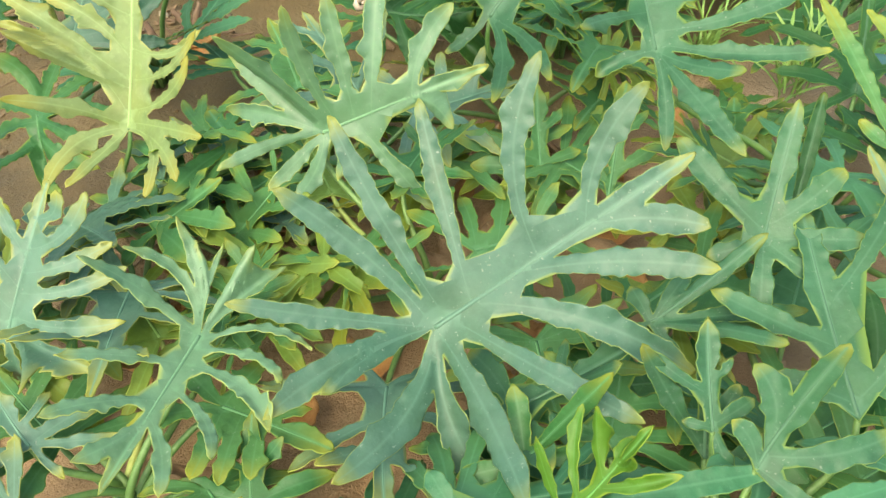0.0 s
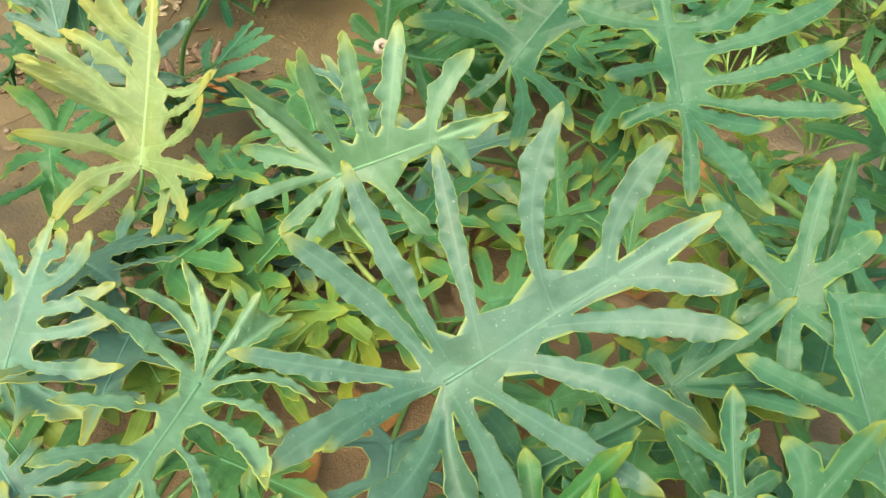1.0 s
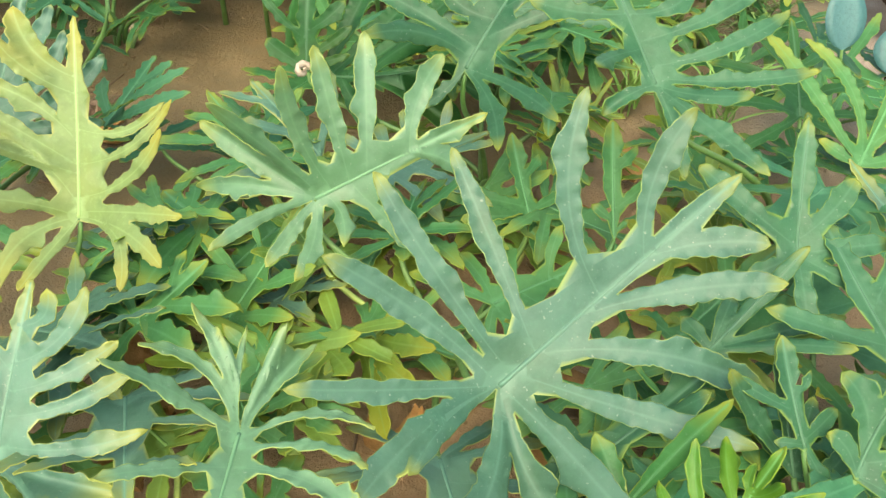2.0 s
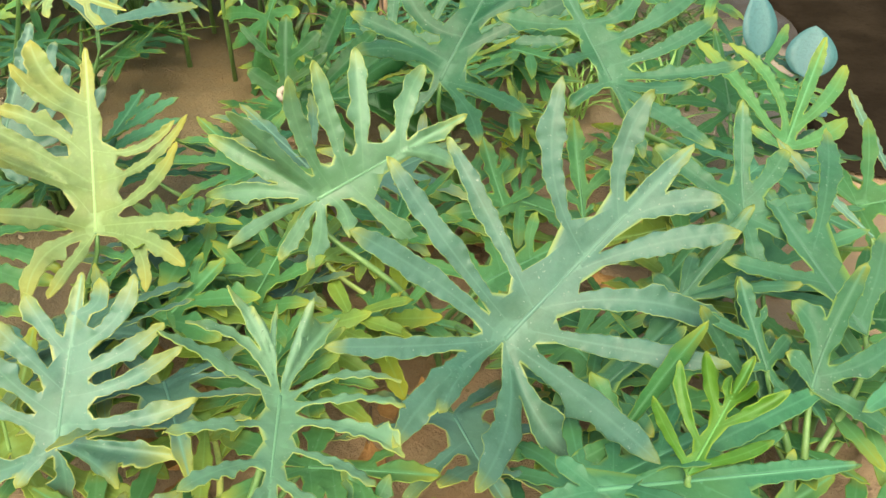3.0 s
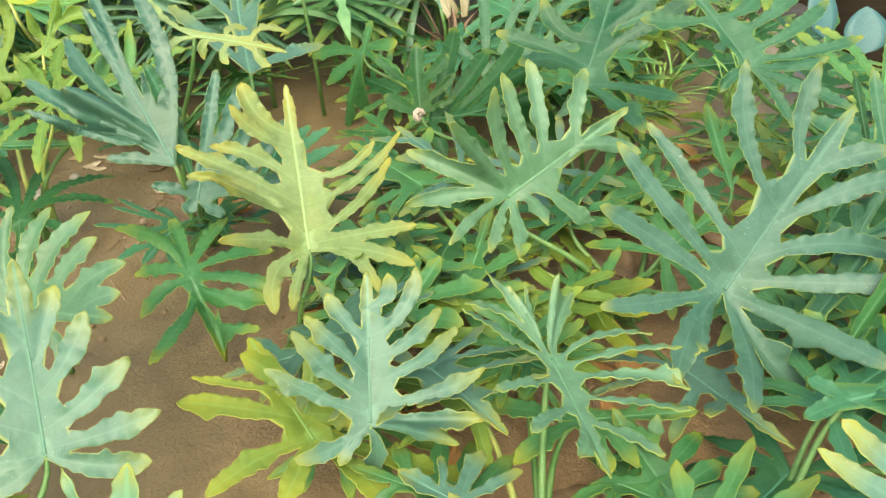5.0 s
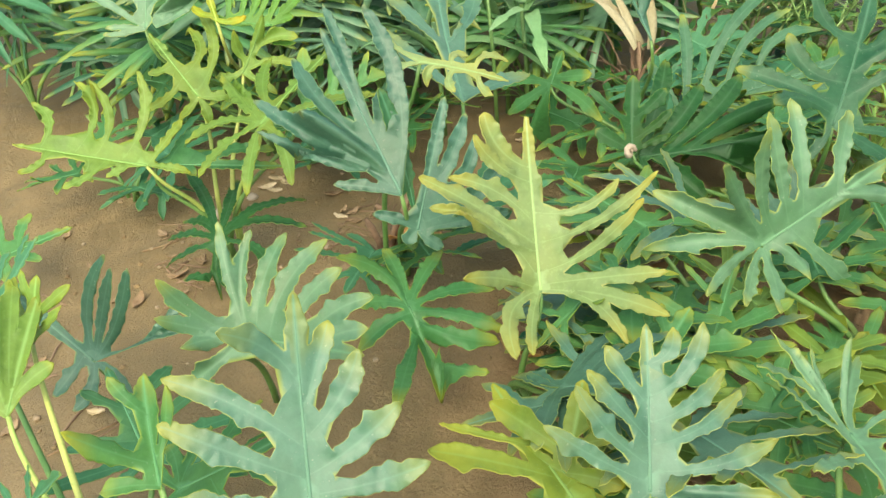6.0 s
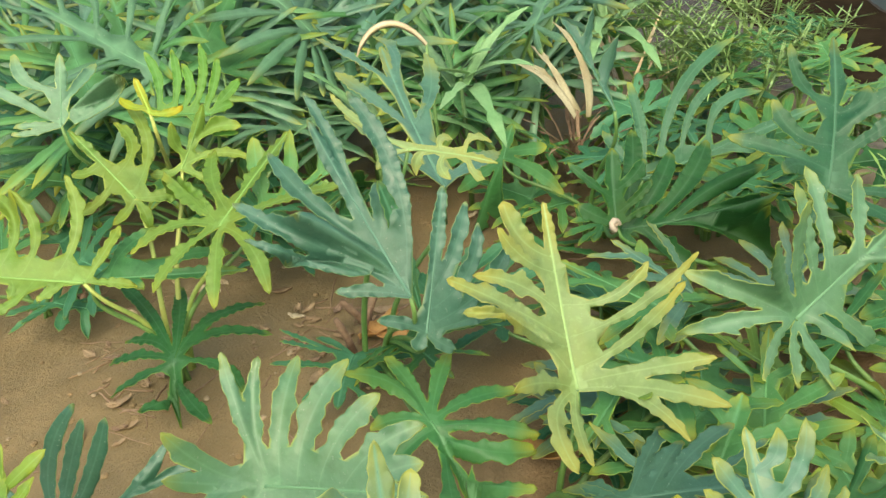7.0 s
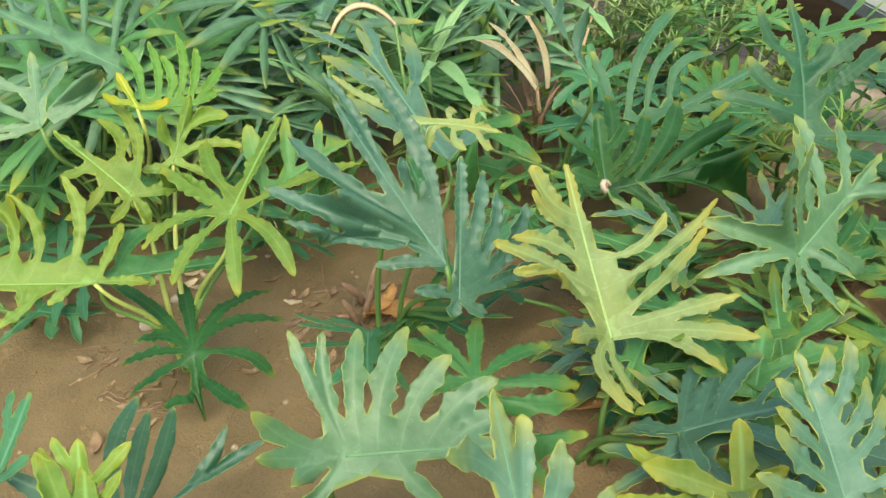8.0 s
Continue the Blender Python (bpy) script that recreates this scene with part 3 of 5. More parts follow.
cut_leaf("pale", "tipped", (-0.420, 0.510, 0.122), (51.3, 7.6, -15.3), 0.157, -0.015, 0.0075, [(-174, 0.073, -0.051, 0.00, 1.04, 0.26), (-142, 0.053, -0.000, 0.00, 0.90, -0.11), (-115, 0.093, -0.026, 0.00, 1.03, 0.12), (-60, 0.120, 0.027, 0.05, 1.00, 0.05), (-38, 0.123, 0.031, 0.15, 1.05, 0.12), (-30, 0.128, 0.023, 0.30, 1.00, -0.00), (-18, 0.141, 0.004, 0.50, 1.02, 0.05), (8, 0.155, -0.000, 0.75, 1.02, -0.50), (18, 0.168, -0.002, 0.55, 1.14, -0.30), (34, 0.140, -0.022, 0.40, 0.98, -0.15), (45, 0.135, -0.026, 0.27, 0.98, -0.17), (67, 0.132, -0.001, 0.12, 0.96, -0.13), (89, 0.117, 0.015, 0.03, 0.95, -0.02), (100, 0.084, 0.079, 0.00, 0.80, 0.03)], web=0.22, jag=1.2)
cut_leaf("pale", "yellow", (-0.407, 0.835, 0.140), (55.1, 4.8, -6.8), 0.219, 0.017, 0.0087, [(-156, 0.082, 0.077, 0.00, 0.94, -0.09), (-145, 0.094, 0.085, 0.00, 1.29, -0.50), (-80, 0.110, 0.097, 0.00, 0.99, -0.14), (-52, 0.173, 0.068, 0.22, 1.04, -0.28), (-47, 0.143, 0.120, 0.05, 1.06, 0.06), (-45, 0.205, 0.062, 0.26, 1.04, -0.04), (-36, 0.181, 0.032, 0.38, 0.95, -0.21), (-21, 0.206, 0.051, 0.62, 1.00, 0.20), (-14, 0.230, 0.035, 0.70, 1.50, 0.33), (39, 0.164, 0.039, 0.45, 0.60, -0.33), (46, 0.178, 0.106, 0.27, 0.65, -0.21), (50, 0.148, 0.090, 0.10, 0.82, -0.22), (87, 0.135, 0.084, 0.03, 1.04, 0.02), (110, 0.129, 0.110, 0.00, 1.18, 0.16), (134, 0.103, 0.092, 0.00, 0.86, 0.45)], web=0.22, jag=1.6, ripple=0.006)
cut_leaf("hero", "mint", (-0.141, 0.774, 0.173), (44.3, 59.6, -44.2), 0.205, 0.000, 0.0090, [(-173, 0.111, 0.062, 0.00, 0.76, -0.11), (-152, 0.134, -0.047, 0.00, 0.98, -0.18), (-121, 0.145, -0.034, 0.00, 1.21, -0.03), (-102, 0.145, 0.091, 0.03, 0.97, -0.01), (-73, 0.148, 0.070, 0.10, 1.04, 0.15), (-62, 0.161, 0.018, 0.20, 1.06, -0.00), (-46, 0.182, -0.019, 0.30, 1.20, -0.01), (-21, 0.204, -0.025, 0.55, 1.22, 0.21), (13, 0.162, 0.078, 0.50, 1.00, 0.30), (58, 0.155, -0.000, 0.20, 1.03, -0.01), (77, 0.049, 0.054, 0.05, 0.89, 0.37), (132, 0.071, 0.070, 0.00, 1.00, 0.25), (157, 0.078, 0.049, 0.00, 0.89, 0.02)], web=0.2)
cut_leaf("fore", "mint", (-0.770, 0.830, 0.176), (-6.0, 48.7, -124.0), 0.166, 0.058, 0.0102, [(-175, 0.075, 0.072, 0.00, 0.92, 0.03), (-147, 0.090, 0.081, 0.00, 1.10, 0.23), (-111, 0.137, 0.020, 0.02, 1.06, 0.03), (-98, 0.128, -0.004, 0.05, 0.98, 0.15), (-82, 0.131, -0.024, 0.10, 0.99, 0.09), (-61, 0.146, -0.026, 0.20, 1.07, 0.16), (-39, 0.145, 0.021, 0.33, 1.03, 0.19), (-22, 0.169, 0.029, 0.48, 1.02, 0.21), (-10, 0.161, 0.036, 0.60, 1.01, 0.18), (30, 0.113, 0.000, 0.30, 0.92, -0.17), (134, 0.090, -0.000, 0.00, 0.88, 0.12), (155, 0.051, 0.056, 0.00, 0.92, -0.24)], web=0.3, jag=1.1)
cut_leaf("left", "lime", (-0.898, 1.321, 0.208), (18.2, -32.8, 63.5), 0.213, 0.000, 0.0065, [(-30, 0.064, -0.000, 0.10, 0.99, -0.04), (-28, 0.132, -0.000, 0.45, 0.98, 0.25), (-20, 0.097, 0.000, 0.30, 0.89, 0.35), (-14, 0.195, 0.000, 0.75, 0.89, 0.50), (21, 0.224, -0.000, 0.80, 1.11, -0.50), (41, 0.206, -0.000, 0.55, 1.12, -0.50), (45, 0.149, 0.064, 0.40, 0.99, -0.50), (73, 0.154, 0.045, 0.20, 1.21, -0.34), (109, 0.102, 0.000, 0.00, 1.12, -0.07), (180, 0.071, -0.000, 0.00, 1.01, 0.07)], web=0.2, jag=1.1, ripple=0.006)
cut_leaf("left", "green", (-0.887, 1.340, 0.200), (-7.2, 22.9, -107.9), 0.215, -0.000, 0.0099, [(-46, 0.127, -0.000, 0.10, 1.13, 0.28), (-10, 0.194, 0.000, 0.30, 1.00, 0.17), (19, 0.075, 0.000, 0.10, 0.85, 0.26)], web=0.3, jag=0.6)
cut_leaf("left", "lime", (-0.705, 1.272, 0.259), (20.0, -3.1, -46.9), 0.219, -0.015, 0.0105, [(-157, 0.127, -0.009, 0.00, 0.95, -0.24), (-124, 0.127, 0.012, 0.00, 0.96, -0.46), (-62, 0.241, -0.062, 0.00, 1.04, -0.06), (-60, 0.140, 0.059, 0.00, 1.39, -0.04), (-33, 0.197, -0.006, 0.12, 1.09, 0.12), (63, 0.195, 0.000, 0.00, 0.86, 0.08), (128, 0.142, -0.030, 0.00, 1.00, 0.22), (163, 0.121, -0.036, 0.00, 1.00, 0.06)], web=0.16, jag=0.8, ripple=0.005)
cut_leaf("left", "lime", (-0.719, 1.478, 0.281), (39.2, 24.8, -35.3), 0.092, 0.056, 0.0079, [(-125, 0.048, -0.000, 0.00, 1.01, 0.24), (-33, 0.053, 0.057, 0.25, 1.00, 0.50), (29, 0.116, 0.009, 0.35, 1.38, 0.33), (61, 0.112, 0.013, 0.05, 0.94, 0.30), (95, 0.074, 0.000, 0.00, 0.94, 0.05)], web=0.16, jag=0.9, ripple=0.006)
cut_leaf("left", "lime", (-0.800, 1.430, 0.270), (43.8, -12.7, 21.0), 0.151, -0.014, 0.0077, [(-169, 0.049, -0.018, 0.00, 1.00, 0.10), (-97, 0.045, -0.028, 0.00, 0.91, 0.21), (-62, 0.093, -0.038, 0.30, 0.91, 0.36), (-21, 0.105, -0.030, 0.50, 1.00, 0.50), (26, 0.144, -0.021, 0.30, 1.10, -0.50), (32, 0.177, -0.003, 0.05, 1.18, -0.37), (116, 0.084, 0.000, 0.00, 1.35, -0.14)], web=0.22, jag=0.8, ripple=0.006)
cut_leaf("right", "deep", (0.220, 0.765, 0.275), (36.1, -10.0, 3.9), 0.169, 0.000, 0.0090, [(-174, 0.108, 0.008, 0.00, 0.82, 0.09), (-103, 0.065, 0.000, 0.00, 0.84, -0.10), (-83, 0.072, 0.070, 0.25, 0.88, -0.16), (-35, 0.161, -0.000, 0.50, 1.15, 0.13), (38, 0.146, 0.000, 0.50, 1.13, -0.50), (63, 0.196, -0.000, 0.30, 1.12, -0.19), (78, 0.164, 0.004, 0.12, 1.01, -0.17), (104, 0.165, 0.010, 0.05, 0.91, -0.13), (127, 0.090, 0.040, 0.00, 0.99, -0.12), (158, 0.146, 0.041, 0.00, 1.06, -0.01)], web=0.16)
cut_leaf("back", "deep", (0.047, 0.911, 0.239), (50.1, 19.5, -34.0), 0.272, -0.092, 0.0102, [(-160, 0.069, 0.000, 0.00, 0.64, 0.10), (-108, 0.102, 0.091, 0.10, 1.11, -0.35), (-78, 0.152, 0.000, 0.05, 1.12, -0.02), (-44, 0.143, -0.000, 0.25, 1.18, 0.39), (-26, 0.212, -0.000, 0.50, 0.87, 0.41), (9, 0.165, -0.000, 0.45, 0.93, -0.48), (25, 0.213, 0.000, 0.30, 1.06, 0.05), (34, 0.218, -0.000, 0.15, 1.12, 0.01), (96, 0.136, 0.115, 0.00, 0.83, 0.14), (127, 0.116, 0.101, 0.00, 0.94, 0.19)], web=0.18, jag=1.2)
cut_leaf("near", "tipped", (-0.725, 0.567, 0.166), (48.8, 8.7, 0.0), 0.186, 0.042, 0.0112, [(-113, 0.070, -0.000, 0.00, 0.99, 0.17), (-83, 0.124, 0.000, 0.00, 1.05, 0.07), (-56, 0.151, 0.016, 0.10, 0.99, 0.01), (-44, 0.173, 0.008, 0.25, 0.93, -0.10), (-24, 0.167, 0.065, 0.55, 0.91, -0.28), (11, 0.162, 0.021, 0.42, 0.95, -0.00), (23, 0.140, 0.025, 0.30, 1.01, -0.17), (49, 0.117, 0.022, 0.12, 1.02, -0.09), (80, 0.112, 0.021, 0.03, 1.01, -0.07), (106, 0.098, -0.000, 0.00, 1.02, -0.14)], web=0.24, jag=1.2)
cut_leaf("shade", "bluegrey", (-0.978, 0.968, 0.100), (31.8, -27.8, 28.1), 0.149, -0.000, 0.0090, [(-169, 0.089, -0.000, 0.00, 1.00, 0.22), (-112, 0.068, -0.000, 0.00, 1.00, 0.34), (-83, 0.066, -0.000, 0.10, 1.00, 0.09), (74, 0.119, 0.103, 0.00, 1.00, 0.39), (80, 0.109, 0.096, 0.00, 0.95, 0.10), (91, 0.119, 0.104, 0.00, 0.96, -0.09), (109, 0.144, 0.020, 0.00, 1.03, -0.29), (123, 0.168, -0.000, 0.00, 1.04, 0.01)], web=0.2, jag=0.6)
cut_leaf("blue", "green", (-0.567, 0.897, 0.117), (-11.9, -0.3, -167.2), 0.092, -0.108, 0.0102, [(-171, 0.121, -0.000, 0.00, 0.95, -0.05), (-131, 0.119, -0.000, 0.00, 0.95, 0.06), (-78, 0.119, 0.000, 0.00, 0.99, 0.19), (-46, 0.127, 0.000, 0.05, 0.97, 0.01), (-42, 0.125, -0.022, 0.15, 1.03, -0.32), (-17, 0.143, -0.011, 0.40, 1.01, -0.28), (29, 0.211, 0.066, 0.30, 0.94, -0.03), (81, 0.080, -0.034, 0.10, 1.14, -0.08), (117, 0.071, 0.000, 0.00, 1.03, -0.20), (144, 0.106, 0.045, 0.00, 1.15, -0.43)], web=0.14, jag=0.7)
cut_leaf("left", "dark", (-0.814, 1.245, 0.090), (-4.0, -2.2, 151.9), 0.039, -0.116, 0.0094, [(-147, 0.175, -0.011, 0.00, 1.02, 0.27), (-126, 0.146, -0.026, 0.00, 1.01, 0.39), (-60, 0.134, -0.005, 0.05, 0.95, 0.35), (-36, 0.150, -0.007, 0.30, 0.99, -0.08), (36, 0.074, -0.042, 0.40, 1.02, 0.50), (82, 0.105, -0.056, 0.10, 0.97, 0.19), (104, 0.120, -0.031, 0.00, 0.98, -0.04), (121, 0.116, -0.015, 0.00, 0.99, -0.20), (141, 0.259, -0.002, 0.00, 1.11, -0.07), (165, 0.187, 0.000, 0.00, 1.10, -0.04)], web=0.12, jag=0.5)
cut_leaf("blue", "bluegrey", (-0.544, 0.975, 0.241), (50.5, -12.1, 6.1), 0.235, 0.035, 0.0096, [(-56, 0.089, 0.000, 0.00, 0.75, -0.06), (-42, 0.148, -0.041, 0.00, 0.70, -0.23), (-41, 0.202, 0.015, 0.12, 0.72, -0.01), (-30, 0.234, -0.015, 0.12, 1.00, 0.09), (-27, 0.160, 0.052, 0.03, 1.14, -0.09), (-10, 0.249, -0.048, 0.25, 1.02, 0.16), (4, 0.274, 0.012, 0.50, 0.74, -0.05), (15, 0.143, 0.004, 0.05, 1.17, -0.11), (15, 0.261, 0.008, 0.30, 1.18, -0.20)], web=0.30, jag=1.1, ripple=0.006)
cut_leaf("blue", "teal", (-0.527, 0.990, 0.191), (66.5, 0.2, 22.3), 0.182, 0.025, 0.0115, [(5, 0.098, -0.000, 0.00, 1.03, 0.09)], web=0.3, jag=0.6, sway=-0.08, fold=0.5)
cut_leaf("blue", "bluegrey", (-0.528, 0.980, 0.180), (61.1, 22.4, -8.7), 0.184, -0.000, 0.0092, [(-155, 0.026, -0.000, 0.00, 1.00, -0.20), (-83, 0.065, -0.000, 0.00, 0.82, -0.13), (11, 0.172, 0.000, 0.25, 1.02, -0.11), (20, 0.154, -0.000, 0.15, 1.02, -0.29), (38, 0.167, -0.000, 0.05, 1.22, -0.22), (67, 0.135, -0.000, 0.00, 0.97, 0.00), (113, 0.044, 0.000, 0.00, 0.89, -0.08)], web=0.34, jag=0.9, ripple=0.006, fold=0.4)
cut_leaf("blue", "yellow", (-0.470, 1.121, 0.361), (-11.3, 44.2, -114.1), 0.128, -0.046, 0.0050, [(-128, 0.151, -0.068, 0.00, 0.93, 0.23), (-28, 0.078, -0.047, 0.35, 0.93, 0.50), (-18, 0.135, -0.068, 0.60, 0.94, 0.46), (14, 0.110, -0.040, 0.65, 1.04, -0.50), (41, 0.068, 0.005, 0.40, 1.12, -0.44), (66, 0.029, -0.022, 0.20, 1.02, -0.50), (147, 0.050, 0.000, 0.00, 1.00, -0.24)], web=0.12, jag=1.2)
cut_leaf("middle", "dark", (-0.123, 1.139, 0.135), (-8.1, 39.5, -121.0), 0.196, 0.137, 0.0142, [(-81, 0.181, -0.000, 0.00, 1.02, -0.06), (-57, 0.164, 0.000, 0.05, 1.01, -0.10), (-47, 0.221, 0.000, 0.18, 1.12, -0.13), (-15, 0.194, 0.124, 0.35, 0.93, 0.21), (-1, 0.272, -0.000, 0.50, 0.80, 0.21), (13, 0.245, 0.000, 0.35, 1.19, 0.16), (32, 0.131, -0.000, 0.15, 0.99, -0.09), (67, 0.080, -0.000, 0.00, 0.79, -0.03)], web=0.1, jag=0.4)
cut_leaf("middle", "deep", (0.043, 1.300, 0.117), (15.2, 46.4, -85.4), 0.388, 0.000, 0.0107, [(-103, 0.118, -0.000, 0.00, 0.99, 0.10), (-71, 0.194, -0.000, 0.00, 1.00, -0.07), (-32, 0.348, -0.000, 0.08, 1.02, 0.26), (-26, 0.281, -0.000, 0.20, 0.78, 0.29), (-13, 0.297, 0.000, 0.35, 0.86, 0.50), (10, 0.336, -0.000, 0.40, 1.09, -0.08), (21, 0.161, -0.000, 0.10, 1.07, -0.01)], web=0.1, jag=0.7)
cut_leaf("far_left", "fresh", (-0.652, 1.520, 0.343), (21.9, -49.7, 62.2), 0.118, -0.009, 0.0069, [(-150, 0.053, -0.000, 0.30, 1.00, -0.27), (44, 0.144, -0.000, 0.68, 0.99, -0.22), (60, 0.125, -0.000, 0.50, 0.99, -0.17), (62, 0.097, 0.000, 0.40, 0.99, -0.35), (81, 0.125, 0.000, 0.25, 1.00, -0.20), (95, 0.101, 0.000, 0.10, 1.00, -0.12), (125, 0.081, 0.000, 0.00, 1.11, 0.00), (149, 0.043, -0.000, 0.00, 1.10, 0.15)], web=0.12, jag=0.7)
cut_leaf("far_left", "gold", (-0.742, 1.500, 0.372), (53.0, -4.9, 3.7), 0.062, -0.000, 0.0059, [(-35, 0.054, -0.016, 0.15, 1.00, 0.34), (97, 0.050, -0.000, 0.00, 1.00, -0.25)], web=0.2, jag=0.5)
cut_leaf("edge", "pale", (0.513, 0.800, 0.118), (30.1, 22.4, -33.3), 0.210, -0.002, 0.0098, [(-86, 0.057, -0.000, 0.00, 0.80, 0.16), (-61, 0.204, 0.001, 0.00, 1.00, 0.04), (-47, 0.176, -0.002, 0.05, 0.88, -0.24), (13, 0.184, -0.002, 0.15, 1.07, -0.12), (37, 0.115, 0.000, 0.00, 1.24, -0.15)], web=0.12, jag=0.35)
cut_leaf("right", "tipped", (0.508, 0.600, 0.099), (28.4, -11.4, 20.0), 0.167, 0.001, 0.0085, [], jag=0.6, sway=0.05)
cut_leaf("edge", "tipped", (0.648, 0.720, 0.076), (30.5, -0.2, 0.3), 0.162, 0.004, 0.0075, [], jag=0.6, sway=0.04)
cut_leaf("right", "dark", (0.359, 0.660, 0.128), (48.3, 9.8, -8.6), 0.142, -0.001, 0.0075, [], jag=0.4)
cut_leaf("low", "deep", (0.277, 0.391, 0.109), (33.3, 16.8, -23.7), 0.111, 0.068, 0.0106, [(-58, 0.043, 0.012, 0.00, 0.83, -0.27), (-32, 0.083, 0.024, 0.10, 1.09, -0.36), (46, 0.113, -0.000, 0.10, 1.10, -0.15), (103, 0.089, 0.000, 0.00, 0.91, 0.04)], web=0.2, jag=0.7)
cut_leaf("low", "deep", (0.244, 0.417, 0.080), (45.0, 0.0, -0.0), 0.123, 0.016, 0.0083, [(-30, 0.117, 0.039, 0.05, 1.00, 0.03), (25, 0.071, -0.000, 0.10, 0.93, 0.04), (66, 0.059, -0.000, 0.00, 1.10, -0.37)], web=0.25, jag=0.6)
cut_leaf("right", "deep", (0.309, 0.589, 0.178), (37.0, 4.2, -15.0), 0.129, 0.026, 0.0102, [(-121, 0.054, 0.000, 0.00, 0.83, 0.04), (-51, 0.124, 0.005, 0.05, 1.15, 0.06), (34, 0.099, -0.000, 0.10, 1.05, -0.10), (77, 0.092, -0.000, 0.00, 1.03, -0.00), (111, 0.094, 0.000, 0.00, 0.96, -0.09), (171, 0.073, 0.000, 0.00, 0.97, -0.01)], web=0.3, jag=0.6)
cut_leaf("right", "deep", (0.205, 0.525, 0.132), (14.3, 19.4, -52.6), 0.119, 0.051, 0.0073, [(-169, 0.056, -0.000, 0.00, 0.97, -0.03), (-81, 0.040, -0.000, 0.00, 1.00, -0.00), (-18, 0.063, -0.000, 0.00, 1.00, 0.02), (28, 0.146, -0.013, 0.00, 1.13, -0.01), (53, 0.109, 0.051, 0.00, 1.06, 0.11), (101, 0.054, 0.000, 0.00, 0.97, 0.12)], web=0.2, jag=0.6)
cut_leaf("low", "green", (0.089, 0.407, 0.085), (21.9, 21.7, -42.5), 0.090, 0.116, 0.0089, [(-152, 0.061, -0.000, 0.00, 0.98, 0.06), (-87, 0.071, -0.000, 0.00, 1.00, -0.05), (-56, 0.066, 0.000, 0.00, 1.01, -0.04), (31, 0.068, -0.000, 0.00, 1.00, -0.13)], web=0.2, jag=0.9)
cut_leaf("front", "teal", (0.036, 0.344, 0.100), (-5.5, 20.1, -97.4), 0.254, 0.000, 0.0093, [(-133, 0.045, -0.000, 0.00, 0.97, 0.07), (-17, 0.121, -0.000, 0.10, 0.98, 0.07), (-17, 0.267, 0.000, 0.30, 1.19, -0.00), (14, 0.273, -0.000, 0.35, 1.22, -0.15), (51, 0.099, 0.000, 0.15, 1.02, -0.16), (171, 0.058, 0.000, 0.00, 0.95, -0.02)], web=0.3, jag=0.6)
cut_leaf("front", "tipped", (-0.036, 0.175, 0.160), (51.7, 14.3, -11.0), 0.098, 0.000, 0.0092, [(-66, 0.125, 0.000, 0.00, 0.92, 0.16), (-52, 0.117, 0.000, 0.00, 0.99, 0.08), (-31, 0.093, 0.000, 0.00, 1.00, 0.09), (28, 0.109, -0.000, 0.00, 1.01, 0.04), (43, 0.129, -0.000, 0.00, 1.02, -0.15)], web=0.2, jag=0.4)
cut_leaf("near", "lime", (-1.027, 0.796, 0.170), (43.8, 11.5, -11.7), 0.137, -0.028, 0.0100, [(-52, 0.082, 0.000, 0.00, 0.99, 0.04), (-21, 0.119, -0.000, 0.00, 1.00, 0.03), (-13, 0.166, -0.045, 0.10, 1.04, -0.03), (34, 0.070, -0.000, 0.10, 1.00, 0.12)], web=0.2, jag=0.7)
cut_leaf("far_left", "mint", (-0.872, 1.591, 0.357), (52.2, 11.7, -8.9), 0.114, 0.022, 0.0084, [(-103, 0.074, -0.000, 0.00, 0.88, 0.09), (-94, 0.069, -0.000, 0.00, 1.03, -0.06), (-62, 0.167, -0.000, 0.00, 1.03, -0.04), (-30, 0.138, -0.000, 0.50, 1.13, 0.50), (21, 0.133, -0.035, 0.30, 0.97, -0.07), (58, 0.121, -0.000, 0.00, 1.05, -0.14), (58, 0.116, 0.101, 0.10, 0.84, 0.12), (58, 0.115, 0.041, 0.20, 0.94, -0.17)], web=0.12, jag=0.7)
cut_leaf("far_left", "deep", (-1.188, 2.571, 0.100), (-18.3, -32.6, 121.5), 0.148, 0.000, 0.0156, [(-145, 0.137, -0.000, 0.00, 1.01, -0.07), (-95, 0.133, 0.000, 0.00, 0.99, -0.05), (-34, 0.108, 0.000, 0.10, 0.91, -0.02), (56, 0.132, -0.000, 0.30, 1.08, -0.30), (97, 0.162, -0.000, 0.10, 0.93, -0.09), (139, 0.161, 0.000, 0.00, 1.09, 0.13)], web=0.14, jag=0.6)
cut_leaf("aside", "pale", (-1.188, 1.408, 0.060), (5.5, 16.7, -71.4), 0.120, -0.000, 0.0098, [(-84, 0.121, 0.000, 0.00, 1.01, -0.01), (-49, 0.103, -0.000, 0.20, 1.09, 0.16), (41, 0.071, 0.000, 0.20, 0.99, -0.26), (98, 0.070, 0.000, 0.00, 0.97, -0.01)], web=0.25, jag=0.8)
leaf("low", "deep", (0.365, 0.434, 0.12), (22.5, -0.0, 6.4), 0.209, -0.0, 0.011, [(-60, 0.076, -0.0), (-39, 0.157, -0.0), (27, 0.28, -0.0), (46, 0.143, -0.0)])
leaf("low", "fresh", (0.118, 0.335, 0.105), (52.0, 4.0, -58.0), 0.118, 0.0, 0.0045, [(-48, 0.07, 0.03), (-33, 0.098, 0.0), (-17, 0.108, 0.025), (-8, 0.092, -0.02), (9, 0.104, 0.03), (19, 0.112, -0.01), (36, 0.082, 0.02)], web=0.1, jag=0.5)
